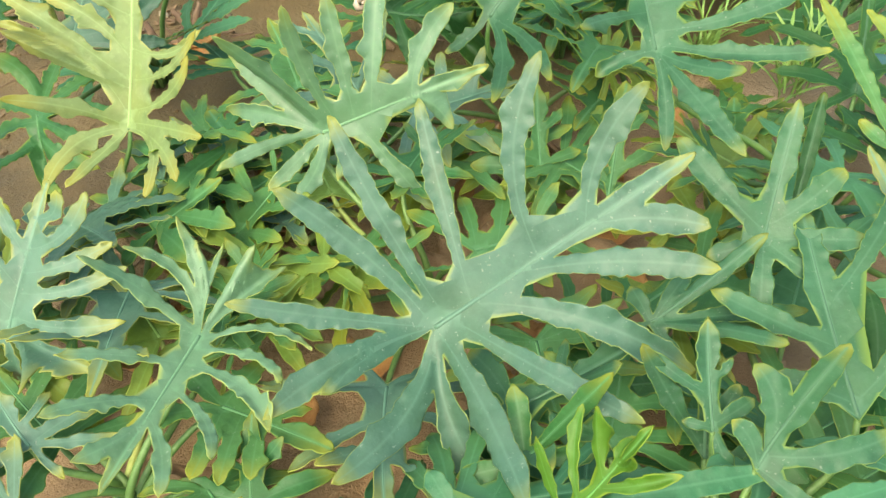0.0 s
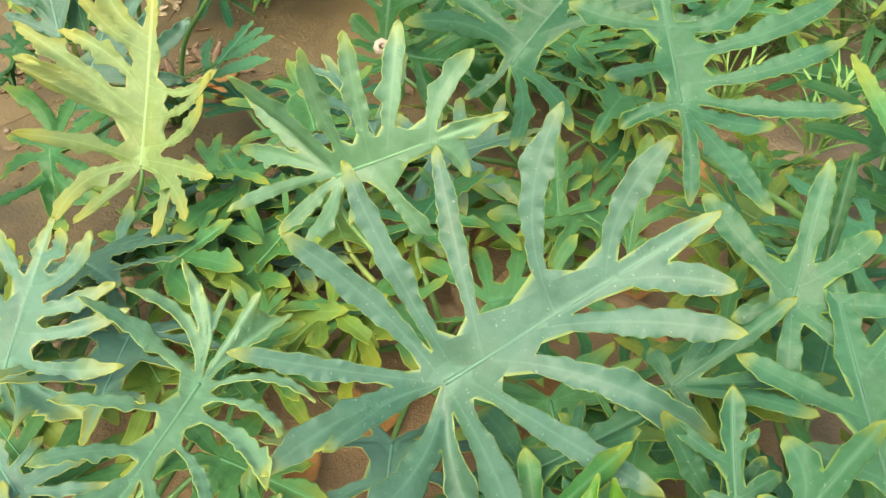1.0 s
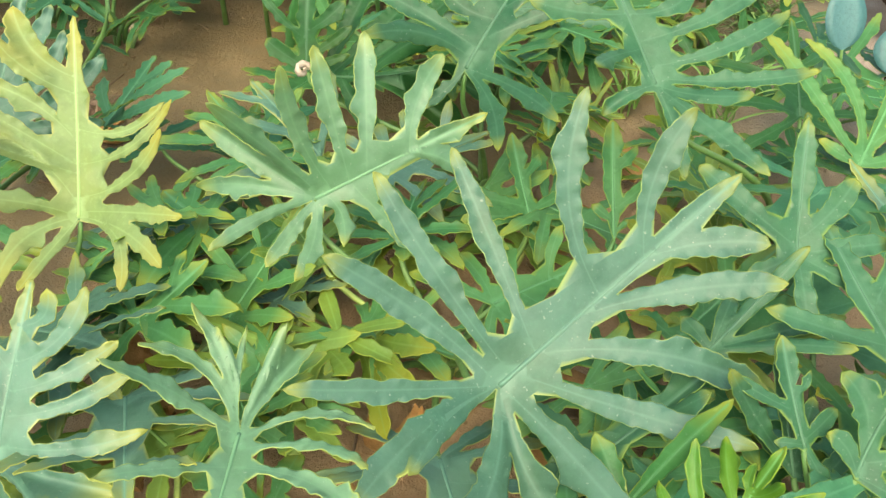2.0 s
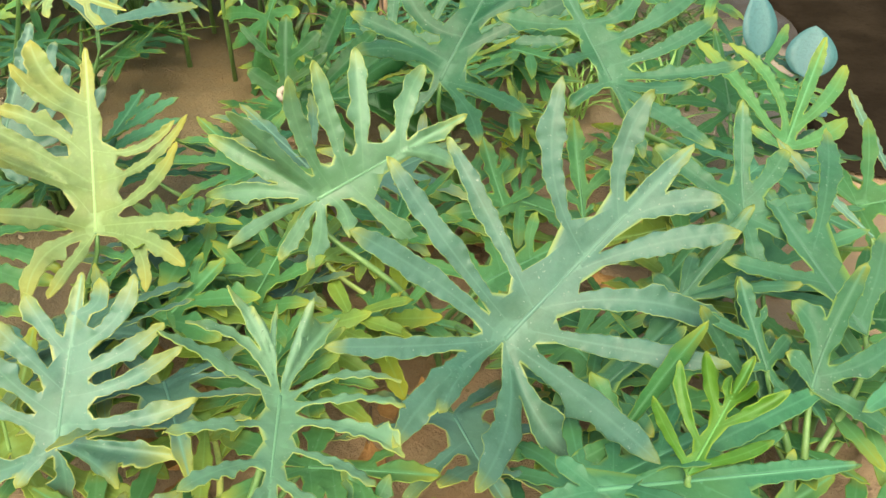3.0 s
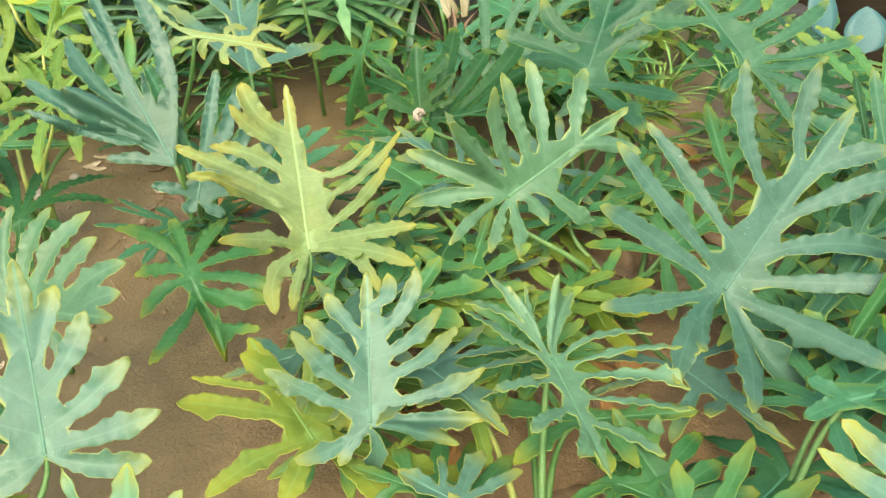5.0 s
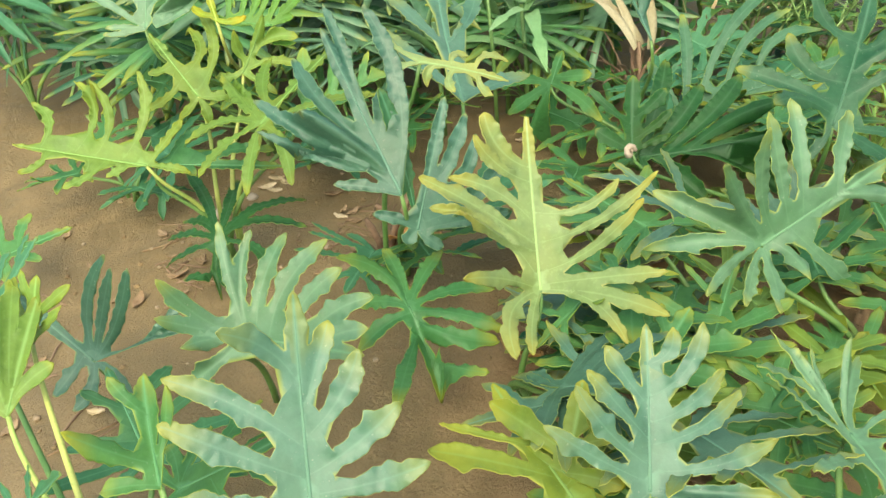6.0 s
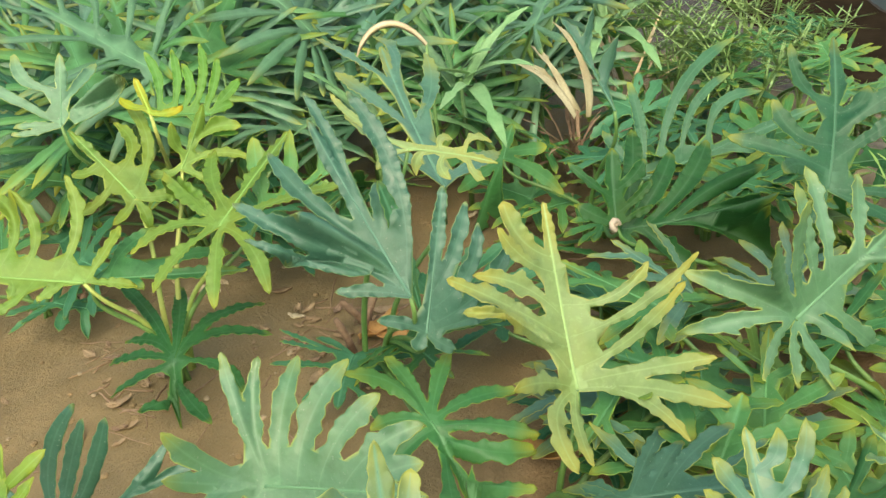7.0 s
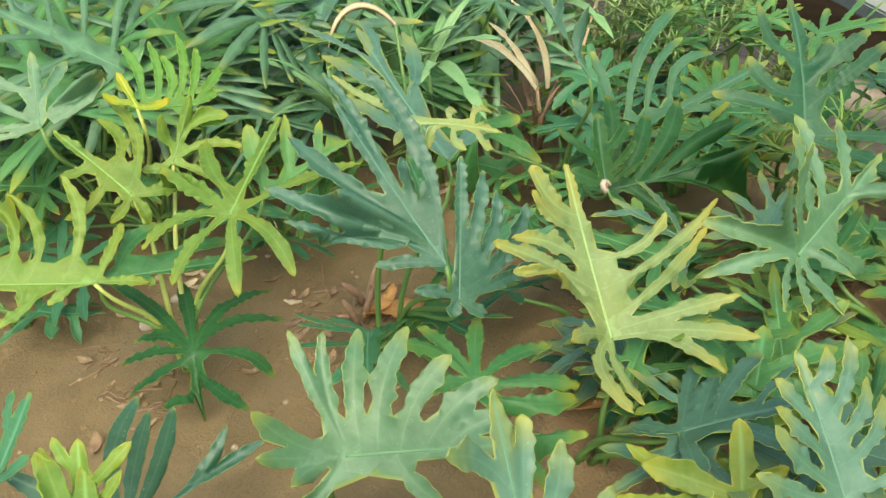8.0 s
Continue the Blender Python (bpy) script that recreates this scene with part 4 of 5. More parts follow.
leaf("low", "deep", (0.080, 0.460, 0.084), (26.6, -4.2, -74.6), 0.142, -0.0, 0.012, [(-166, 0.067, -0.0), (-105, 0.096, 0.0), (-32, 0.083, 0.0), (9, 0.061, 0.0), (18, 0.116, 0.029), (80, 0.079, 0.0)])
leaf("low", "deep", (0.246, 0.421, 0.115), (45.8, 0.4, 4.3), 0.094, 0.0, 0.011, [(-70, 0.027, -0.0), (-37, 0.087, -0.0), (18, 0.064, 0.0), (54, 0.044, 0.0), (163, 0.05, -0.0)])
leaf("blue", "tipped", (-0.399, 1.182, 0.267), (20.8, 14.1, -3.6), 0.367, -0.0, 0.012, [(-40, 0.184, 0.019), (-21, 0.287, 0.008), (-12, 0.447, -0.034), (1, 0.43, -0.018), (7, 0.183, 0.021), (11, 0.327, 0.022), (51, 0.174, -0.021)], web=0.14)
leaf("corner", "olive", (-0.478, 0.551, 0.086), (15.4, 5.3, 14.8), 0.160, 0.0, 0.012, [(-130, 0.082, -0.0), (-93, 0.124, -0.0), (-43, 0.155, 0.0), (-30, 0.159, -0.0), (54, 0.115, 0.0), (138, 0.189, 0.0), (165, 0.121, -0.0)])
leaf("pale", "blue", (-0.436, 0.695, 0.103), (18.6, -2.1, -132.3), 0.136, 0.0, 0.012, [(-151, 0.065, -0.0), (-77, 0.118, -0.0), (-60, 0.097, -0.0), (-44, 0.145, -0.0), (-26, 0.155, -0.0), (30, 0.125, -0.0), (82, 0.111, -0.0)])
leaf("pale", "olive", (-0.477, 0.582, 0.096), (54.5, 0.4, -42.9), 0.096, 0.0, 0.012, [(-81, 0.053, 0.0), (-63, 0.106, 0.0), (42, 0.068, 0.0), (86, 0.063, 0.0)])
leaf("middle", "green", (-0.144, 1.481, 0.149), (60.3, 2.8, -62.7), 0.067, -0.0, 0.012, [(-172, 0.148, -0.128), (-161, 0.219, -0.096), (-136, 0.118, 0.0), (-105, 0.156, 0.0), (65, 0.092, 0.0), (105, 0.146, 0.0)])
leaf("back", "tipped", (-0.136, 0.954, 0.113), (32.6, 0.7, 44.1), 0.138, 0.0, 0.008, [(-78, 0.165, -0.0), (-32, 0.117, -0.0), (-12, 0.158, -0.025), (29, 0.028, -0.0), (49, 0.149, -0.0)])
leaf("far_left", "green", (-0.569, 1.831, 0.328), (36.1, 0.1, 9.4), 0.168, 0.0, 0.015, [(-46, 0.178, 0.0), (31, 0.276, -0.0), (75, 0.206, -0.0), (103, 0.188, -0.0), (128, 0.097, -0.0)])
leaf("middle", "bluegrey", (-0.040, 1.274, 0.274), (58.6, 0.3, 37.1), 0.177, 0.0, 0.013, [(11, 0.166, 0.046), (16, 0.107, 0.059)], jag=0.4)
leaf("back", "dark", (-0.145, 1.121, 0.151), (69.1, 3.8, -15.0), 0.122, 0.0, 0.014, [(-56, 0.072, -0.0), (-34, 0.129, 0.0), (27, 0.113, -0.0), (42, 0.092, 0.0), (65, 0.067, -0.0)])
leaf("blue", "teal", (-0.439, 1.129, 0.091), (39.1, -0.1, -60.3), 0.124, 0.0, 0.011, [(-61, 0.1, -0.0), (19, 0.14, -0.0), (32, 0.165, -0.0), (47, 0.17, -0.0)])
leaf("pale", "green", (-0.274, 0.836, 0.112), (10.4, 2.8, 42.4), 0.078, -0.0, 0.012, [(-150, 0.061, 0.0), (-110, 0.126, 0.0), (-49, 0.077, 0.0), (31, 0.077, 0.0), (59, 0.127, 0.0), (121, 0.069, 0.0)])
leaf("pale", "green", (-0.332, 0.684, 0.105), (21.9, 1.4, -56.9), 0.095, -0.0, 0.012, [(-109, 0.097, -0.0), (-74, 0.074, -0.0), (-21, 0.092, -0.0), (45, 0.115, -0.0), (76, 0.084, 0.0), (158, 0.064, 0.0)])
leaf("back", "olive", (-0.039, 0.851, 0.061), (7.1, -3.9, 134.2), 0.145, 0.0, 0.012, [(-155, 0.077, -0.0), (-36, 0.156, -0.0), (-23, 0.13, 0.0), (44, 0.072, -0.0), (65, 0.047, -0.0), (170, 0.147, 0.0)])
leaf("hero", "olive", (-0.110, 0.650, 0.064), (43.5, -2.3, -82.7), 0.056, -0.0, 0.011, [(-127, 0.088, -0.0), (-126, 0.081, 0.068), (45, 0.117, -0.0), (65, 0.115, -0.0), (91, 0.125, -0.0), (157, 0.061, -0.0)])
leaf("hero", "green", (0.109, 0.821, 0.080), (38.0, 5.6, 7.8), 0.111, 0.0, 0.012, [(-86, 0.088, 0.0), (-68, 0.119, 0.0), (21, 0.084, 0.0), (65, 0.057, 0.0), (115, 0.062, 0.0), (176, 0.072, -0.0)])
leaf("hero", "green", (0.182, 0.728, 0.108), (41.0, 6.8, -6.2), 0.139, 0.0, 0.012, [(-34, 0.045, 0.0), (15, 0.112, -0.0), (33, 0.09, -0.0), (36, 0.028, 0.0)])
leaf("corner", "pale", (-0.204, 0.469, 0.064), (1.7, -2.9, -112.0), 0.129, -0.0, 0.012, [(-161, 0.107, 0.0), (-88, 0.066, -0.0), (-22, 0.089, 0.0), (37, 0.095, 0.0), (55, 0.09, 0.0), (73, 0.083, -0.0), (142, 0.092, 0.0)])
leaf("corner", "tipped", (-0.366, 0.406, 0.086), (20.1, 3.5, 48.4), 0.067, -0.0, 0.013, [(-76, 0.048, -0.0), (47, 0.055, 0.0), (91, 0.071, -0.0), (122, 0.083, -0.0), (169, 0.047, -0.0)])
leaf("low", "green", (0.076, 0.443, 0.035), (12.4, -0.6, 113.1), 0.078, 0.0, 0.012, [(-110, 0.045, -0.0), (17, 0.097, -0.0), (95, 0.115, -0.0), (108, 0.107, 0.0), (165, 0.098, -0.0), (170, 0.057, -0.0)])
leaf("hero", "green", (0.203, 0.585, 0.084), (24.6, -1.9, -67.3), 0.149, -0.0, 0.012, [(-171, 0.071, 0.0), (-90, 0.053, 0.0), (-24, 0.076, -0.0), (-24, 0.153, 0.0), (35, 0.128, -0.0), (44, 0.05, -0.0), (46, 0.137, -0.0)])
leaf("edge", "olive", (0.397, 1.005, 0.041), (11.8, -3.8, -153.7), 0.115, -0.0, 0.014, [(-161, 0.137, 0.0), (-64, 0.069, 0.0), (17, 0.095, 0.0), (29, 0.152, -0.0), (107, 0.046, 0.0)])
leaf("low", "olive", (0.394, 0.512, 0.035), (19.5, 0.0, 87.6), 0.077, 0.0, 0.012, [(-97, 0.038, 0.0), (-44, 0.06, 0.0), (68, 0.052, 0.0), (121, 0.063, -0.0), (141, 0.065, 0.0)])
leaf("near", "mint", (-0.647, 0.321, 0.2), (59.0, -0.0, -31.8), 0.117, 0.0, 0.014, [(-63, 0.091, 0.0), (-26, 0.121, 0.0), (23, 0.11, 0.0), (42, 0.101, 0.0)], web=0.18)
leaf("near", "lime", (-1.007, 0.883, 0.198), (56.5, -1.4, -33.1), 0.080, 0.0, 0.01, [(-30, 0.083, 0.0), (-16, 0.087, -0.0), (35, 0.088, 0.0), (39, 0.061, -0.0)])
leaf("near", "teal", (-1.089, 1.008, 0.171), (41.3, -0.7, -62.4), 0.120, 0.0, 0.012, [(-31, 0.095, -0.0), (-13, 0.12, -0.0), (29, 0.074, 0.0)])
leaf("left", "pale", (-0.637, 1.327, 0.244), (10.6, -1.7, -83.8), 0.176, 0.0, 0.013, [(-56, 0.09, 0.078), (-23, 0.108, 0.076), (-12, 0.149, 0.043), (20, 0.104, 0.02), (33, 0.135, 0.006)])
leaf("far_left", "teal", (-0.861, 2.042, 0.112), (12.9, 4.3, 14.1), 0.167, 0.0, 0.012, [(-83, 0.061, -0.0), (-50, 0.13, -0.0), (20, 0.211, 0.0), (56, 0.1, 0.0), (173, 0.051, -0.0)])
leaf("near", "pale", (-0.843, 0.576, 0.221), (19.6, -1.1, 4.6), 0.118, 0.0, 0.011, [(-74, 0.053, -0.006), (-54, 0.073, 0.058), (-14, 0.117, 0.017), (23, 0.069, 0.05)])
leaf("near", "teal", (-1.001, 0.653, 0.15), (39.8, 0.0, -95.3), 0.078, -0.0, 0.012, [(-137, 0.072, 0.021), (-100, 0.045, 0.029), (-49, 0.051, 0.017), (34, 0.147, 0.0)])

undergrowth("hero", 8, ("pale", "green", "olive", "pale", "tipped", "lime", "pale"), 0.22, 0.03, 0.11)
undergrowth("back", 6, ("pale", "green", "tipped", "olive", "deep"), 0.19, 0.04, 0.13)
undergrowth("right", 3, ("green", "olive", "teal"), 0.12)
undergrowth("low", 5, ("green", "pale", "olive"), 0.2)
undergrowth("front", 4, ("teal", "green", "teal"), 0.2)
undergrowth("corner", 7, ("tipped", "pale", "lime", "pale", "tipped"), 0.2, 0.03, 0.1)
undergrowth("pale", 4, ("green", "olive", "pale", "tipped"), 0.15, about=(-0.263, 0.747))
undergrowth("edge", 2, ("olive", "green"), 0.1)
undergrowth("edge", 4, ("deep", "dark", "green"), 0.1, 0.03, 0.12, about=(0.60, 1.19))
undergrowth("middle", 7, ("green", "green", "green"), 0.17)
undergrowth("far_left", 7, ("green", "pale"), 0.2, 0.06, 0.24)
undergrowth("back", 6, ("green", "olive", "tipped", "yellow"), 0.13, about=(-0.207, 0.947))
undergrowth("pale", 3, ("teal", "pale", "green"), 0.13, about=(-0.271, 1.029))
undergrowth("low", 3, ("green", "olive"), 0.12, about=(0.199, 0.543))
undergrowth("pale", 5, ("pale", "tipped", "olive"), 0.14, 0.03, 0.1, about=(-0.36, 0.648))
undergrowth("hero", 7, ("pale", "tipped", "lime", "pale"), 0.17, 0.04, 0.13, about=(-0.17, 0.80))
undergrowth("blue", 2, ("green", "teal"), 0.1)
undergrowth("near", 5, ("teal", "lime", "green", "teal"), 0.14, 0.05, 0.16, about=(-0.93, 0.66))
undergrowth("right", 6, ("green", "teal", "green", "dark"), 0.16, 0.04, 0.14, about=(0.46, 0.80))
undergrowth("low", 6, ("teal", "green", "dark", "pale"), 0.15, 0.03, 0.1, about=(0.34, 0.52))
undergrowth("front", 5, ("teal", "teal", "green"), 0.14, 0.03, 0.08, about=(0.10, 0.30))
undergrowth("middle", 9, ("green", "green", "teal", "green"), 0.17, 0.04, 0.16, about=(0.16, 1.263))
undergrowth("far_right", 9, ("green", "green", "olive", "teal"), 0.2, 0.04, 0.17, about=(0.319, 1.497))
undergrowth("far_right", 7, ("green", "green", "teal"), 0.16, 0.05, 0.2, about=(0.086, 1.704))
undergrowth("back", 4, ("green", "teal", "green", "green"), 0.15, 0.04, 0.14, about=(0.25, 1.073))

undergrowth("far_left", 7, ("green", "teal", "green"), 0.14, 0.03, 0.14, about=(-0.512, 1.65))
undergrowth("far_left", 5, ("teal", "green", "teal"), 0.10, 0.03, 0.1, about=(-1.001, 1.713))

undergrowth("far_right", 7, ("pale", "green", "pale", "lime"), 0.14, 0.06, 0.2, about=(0.589, 1.401))
undergrowth("far_right", 7, ("green", "pale", "teal", "lime"), 0.15, 0.06, 0.22, about=(0.666, 1.642))
undergrowth("far_right", 6, ("green", "pale", "bluegrey"), 0.14, 0.06, 0.2, about=(0.427, 1.64))

# ---- plants behind, from a few blades that differ ----
STOCK = []


def stock():
    rnd = random.Random(5)
    for k in range(7):
        length = rnd.uniform(0.24, 0.32)
        n = rnd.choice((7, 8, 9))
        lobes = []
        for side in (-1, 1):
            for i in range(n):
                a = 17 + i * (140 / n) + rnd.uniform(-5, 5)
                lobes.append((side * a, length * (1.0 - 0.42 * i / n) * rnd.uniform(0.85, 1.05), rnd.uniform(-0.03, 0.03)))
        top, tris, lm, fingers = blade(length, rnd.uniform(-0.05, 0.02), rnd.uniform(0.0062, 0.0085), lobes, 40 + k, coarse=True, ripple=0.0022, jag=0.85, step=0.011, web=0.1)
        STOCK.append((top, tris, lm, fingers, length, {}))


stock()


def stock_leaf(k, look_name):
    top, tris, lm, fingers, length, made = STOCK[k % len(STOCK)]
    if look_name not in made:
        made[look_name] = leaf_mesh("leaf", top, tris, lm, LEAF[look_name])
        made["rib of " + look_name] = rib_mesh(fingers, length, 0.0018, LEAF[look_name])
    return made[look_name], made["rib of " + look_name]


def back_plant(x, y, leaves, spread, height, looks, words, seed, stalk=PETIOLE_GREEN):
    rnd = random.Random(seed)
    z = ground_z(x, y)
    owner = thing("philodendron_plant", (x, y, z), words, "philodendron", "philodendrons in the bed")
    for i in range(leaves):
        a = 2 * math.pi * (i + rnd.uniform(-0.3, 0.3)) / leaves
        r = spread * rnd.uniform(0.35, 1.0)
        h = height * rnd.uniform(0.55, 1.1)
        joint = Vector((r * math.cos(a), r * math.sin(a), h))
        me, rib = stock_leaf(rnd.randrange(7), rnd.choice(looks))
        size = rnd.uniform(0.85, 1.25)
        ob = new("leaf", me)
        ob.parent = owner
        ob.matrix_basis = pose(*joint, rnd.uniform(22, 64), rnd.uniform(-25, 25), rnd.uniform(-100, 55)) @ Matrix.Scale(size, 4)
        rb = new("midrib", rib)
        rb.parent = ob
        pts = bezier((0, 0, -0.005), (0, 0, h * 0.6), joint * 0.7 + Vector((0, 0, h * 0.15)), joint, 8)
        v, f = tube(pts, [0.0055 - 0.0022 * k / 8 for k in range(9)], 6)
        mesh_object("petiole", v, f, stalk, owner)
    return owner


GREENS = ("mint", "pale", "mint", "pale", "tipped", "teal")
rows = random.Random(11)
spots = [(-0.95, 2.15), (-0.62, 2.2), (-0.3, 2.05), (-0.12, 2.4), (0.02, 1.75), (0.38, 2.05), (-1.3, 2.35), (-1.1, 2.6), (-0.8, 2.55), (-0.45, 2.45), (0.25, 2.4)]
spots += [(-0.78, 1.92), (-0.42, 1.86), (0.12, 1.98), (0.5, 2.3)]
spots += [(-1.7 + 0.36 * i + rows.uniform(-0.1, 0.1), 2.85 + 0.42 * j + rows.uniform(-0.12, 0.12)) for j in range(7) for i in range(9 - (j < 2)) if not (i > 6 and j < 3)]
for i, (x, y) in enumerate(spots):
    tall = 0.24 if y < 1.6 else 0.34 if y < 2.6 else 0.46
    back_plant(x, y, 7 if y < 3 else 6, 0.18, tall, GREENS if i % 4 else ("pale", "mint", "deep", "tipped"), "philodendron with overlapping dull green leaves" if i % 4 else "philodendron with yellowing green leaves", 100 + i)


def strap(length, width, droop, curl, seed, n=12):
    """A long folded leaf strap that rises along +y and bows over: a keeled strip with two skins."""
    rnd = random.Random(seed)
    top, bottom = [], []
    for i in range(n + 1):
        u = i / n
        w = width * (0.35 + 0.65 * math.sin(math.pi * min(1, u * 1.25 + 0.12) ** 0.9)) if u < 0.7 else width * ((1 - u) / 0.3) ** 0.8 + 0.0006
        y = length * (u - 0.18 * droop * u ** 3)
        z = length * (0.42 * u - droop * u * u)
        x = curl * length * u * u
        for s, d in ((-1, 0.28), (-0.5, 0.1), (0, 0.0), (0.5, 0.1), (1, 0.28)):
            top.append((x + s * w, y, z + d * w + rnd.uniform(-0.0006, 0.0006)))
    m = len(top)
    verts = top + [(x, y, z - 0.0008) for x, y, z in top]
    faces = []
    for i in range(n):
        for k in range(4):
            a = i * 5 + k
            faces += [(a, a + 1, a + 6, a + 5), (m + a + 5, m + a + 6, m + a + 1, m + a)]
        faces += [(i * 5, i * 5 + 5, m + i * 5 + 5, m + i * 5), (i * 5 + 9, i * 5 + 4, m + i * 5 + 4, m + i * 5 + 9)]
    return verts, faces


def strap_plant(name, x, y, count, length, width, mat, words, category, seed, z0=0.0, rise=(20, 70), group="", turn=None):
    rnd = random.Random(seed)
    owner = thing(name, (x, y, ground_z(x, y)), words, category, group)
    shapes = []
    for k in range(4):
        v, f = strap(length, width, rnd.uniform(0.25, 0.7), rnd.uniform(-0.15, 0.15), seed + k)
        me = bpy.data.meshes.new("blade")
        me.from_pydata(v, [], f)
        me.polygons.foreach_set("use_smooth", [True] * len(me.polygons))
        me.materials.append(mat)
        shapes.append(me)
    for i in range(count):
        ob = new("blade", shapes[i % 4])
        ob.parent = owner
        ob.matrix_basis = pose(rnd.uniform(-0.02, 0.02), rnd.uniform(-0.02, 0.02), z0 + rnd.uniform(0, 0.03), rnd.uniform(*rise), rnd.uniform(-20, 20), rnd.uniform(*turn) if turn else 360 * i / count + rnd.uniform(-20, 20)) @ Matrix.Scale(rnd.uniform(0.7, 1.15), 4)
    if z0 > 0.02:
        v, f = tube([(0, 0, -0.005), (0.004, 0, z0 * 0.5), (0, 0.003, z0 + 0.02)], [0.006, 0.005, 0.004], 7)
        mesh_object("stem", v, f, TWIG if mat in (TWIG, TAN, STRAW) else PETIOLE_GREEN, owner)
    return owner


PALM = plain("palm_leaf_skin", (0.10, 0.225, 0.075), (0.19, 0.315, 0.14), 12, 0.55)
for i, (x, y, z0) in enumerate([(0.191, 1.923, 0.13), (-0.142, 1.646, 0.26), (-0.021, 2.086, 0.34), (0.29, 2.183, 0.3), (-0.262, 1.898, 0.22), (0.117, 1.781, 0.2), (-0.152, 1.759, 0.2), (0.292, 1.766, 0.26), (-0.32, 1.707, 0.18), (-0.382, 2.194, 0.36), (0.387, 2.6, 0.4), (-0.299, 2.502, 0.42), (-0.558, 1.987, 0.34)]):
    strap_plant("lady_palm", x, y, 10, 0.26, 0.014, PALM, "small palm with narrow green leaf fingers on a thin cane", "palm", 300 + i, z0, (-5, 60), "small palms")
strap_plant("dry_palm", 0.10, 1.600, 4, 0.24, 0.017, TAN, "dead tan palm leaves standing on a brown cane", "palm", 340, 0.15, (42, 66), turn=(0, 90))
strap_plant("dry_palm", 0.09, 1.590, 22, 0.17, 0.005, TWIG, "shaggy brown dead fibres round a cane's foot", "palm", 352, 0.02, (20, 85))
strap_plant("dry_palm", 0.291, 1.712, 8, 0.30, 0.004, STRAW, "thin straw-coloured dead stems standing upright", "palm", 358, 0.0, (48, 70))
for i, (x, y) in enumerate([(-0.952, 2.358), (-0.382, 2.194), (0.115, 2.294), (-0.094, 1.759), (0.431, 1.787), (0.732, 2.02), (-0.678, 2.421), (0.495, 1.418), (0.357, 1.189), (0.487, 1.11)]):
    strap_plant("grass_tuft", x, y, 26, 0.15, 0.0028, GRASS, "tuft of thin green grass blades on the soil", "grass", 360 + i, 0.0, (15, 80), "grass tufts")


def arching_leaf(points, width, words):
    """A long dead leaf that rises on its stem and bows over: a keeled ribbon along a line, and the stem below it."""
    line = [Vector(p) for p in points]
    foot = Vector((line[0].x, line[0].y, ground_z(line[0].x, line[0].y)))
    owner = thing("dry_palm", foot, words, "palm")
    path = bezier(*[p - foot for p in line], 18)
    verts, faces = [], []
    for i, p in enumerate(path):
        u = i / 18
        way = (path[min(i + 1, 18)] - path[max(i - 1, 0)]).normalized()
        side = way.cross(Vector((0.1, -0.95, 0.3))).normalized()
        over = side.cross(way)
        w = width * (0.35 + 0.65 * math.sin(math.pi * min(1.0, 0.15 + u * 0.8))) * (1 if u < 0.85 else (1.02 - u) / 0.17)
        for s, d in ((-1, 0.0), (0, 0.35), (1, 0.0), (0, 0.2)):
            verts.append(p + side * s * w + over * d * w)
    for i in range(18):
        for k in range(4):
            a, b = i * 4 + k, i * 4 + (k + 1) % 4
            faces.append((a, b, b + 4, a + 4))
    mesh_object("blade", verts, faces, STRAW, owner)
    v, f = tube([(0, 0, -0.005), (0.004, 0, (line[0].z - foot.z) * 0.5), line[0] - foot], [0.005, 0.004, 0.003], 7)
    mesh_object("stem", v, f, PETIOLE_GREEN, owner)


arching_leaf([(-0.228, 1.60, 0.36), (-0.27, 1.60, 0.425), (-0.34, 1.60, 0.435), (-0.371, 1.60, 0.352)], 0.0065, "bleached dry palm leaf arching over green ones")


def feather_shrub(x, y, height, seed):
    """A shrub of thin stems that carry many needle-fine leaflets."""
    rnd = random.Random(seed)
    owner = thing("feathery_shrub", (x, y, ground_z(x, y)), "feathery light green shrub with needle-thin leaves", "shrub", "feathery shrubs")
    for s in range(6):
        a, lean = rnd.uniform(0, 6.28), rnd.uniform(0.15, 0.6)
        tip = Vector((math.cos(a) * lean * height, math.sin(a) * lean * height, height * rnd.uniform(0.7, 1.05)))
        pts = bezier((0, 0, -0.004), (0, 0, height * 0.4), tip * 0.7 + Vector((0, 0, height * 0.2)), tip, 14)
        v, f = tube(pts, [0.003 - 0.002 * k / 14 for k in range(15)], 5)
        for k in range(5, 15, 2):
            for side in range(6):
                d = Vector((math.cos(side * 1.05 + k), math.sin(side * 1.05 + k), rnd.uniform(-0.25, 0.7))).normalized()
                length, w = rnd.uniform(0.05, 0.09), 0.0024
                c = Vector(pts[k])
                e = d.cross(Vector((0.2, 0.4, 0.9))).normalized() * w
                b = len(v)
                v += [c - e, c + e, c + d * length * 0.6 + e * 1.2, c + d * length, c + d * length * 0.6 - e * 1.2, c + d * length * 0.5 + e.cross(d).normalized() * 0.0012]
                f += [(b, b + 1, b + 2, b + 4), (b + 4, b + 2, b + 3), (b + 1, b, b + 5), (b + 1, b + 5, b + 2), (b, b + 4, b + 5)]
        mesh_object("stem", v, f, FEATHER, owner)


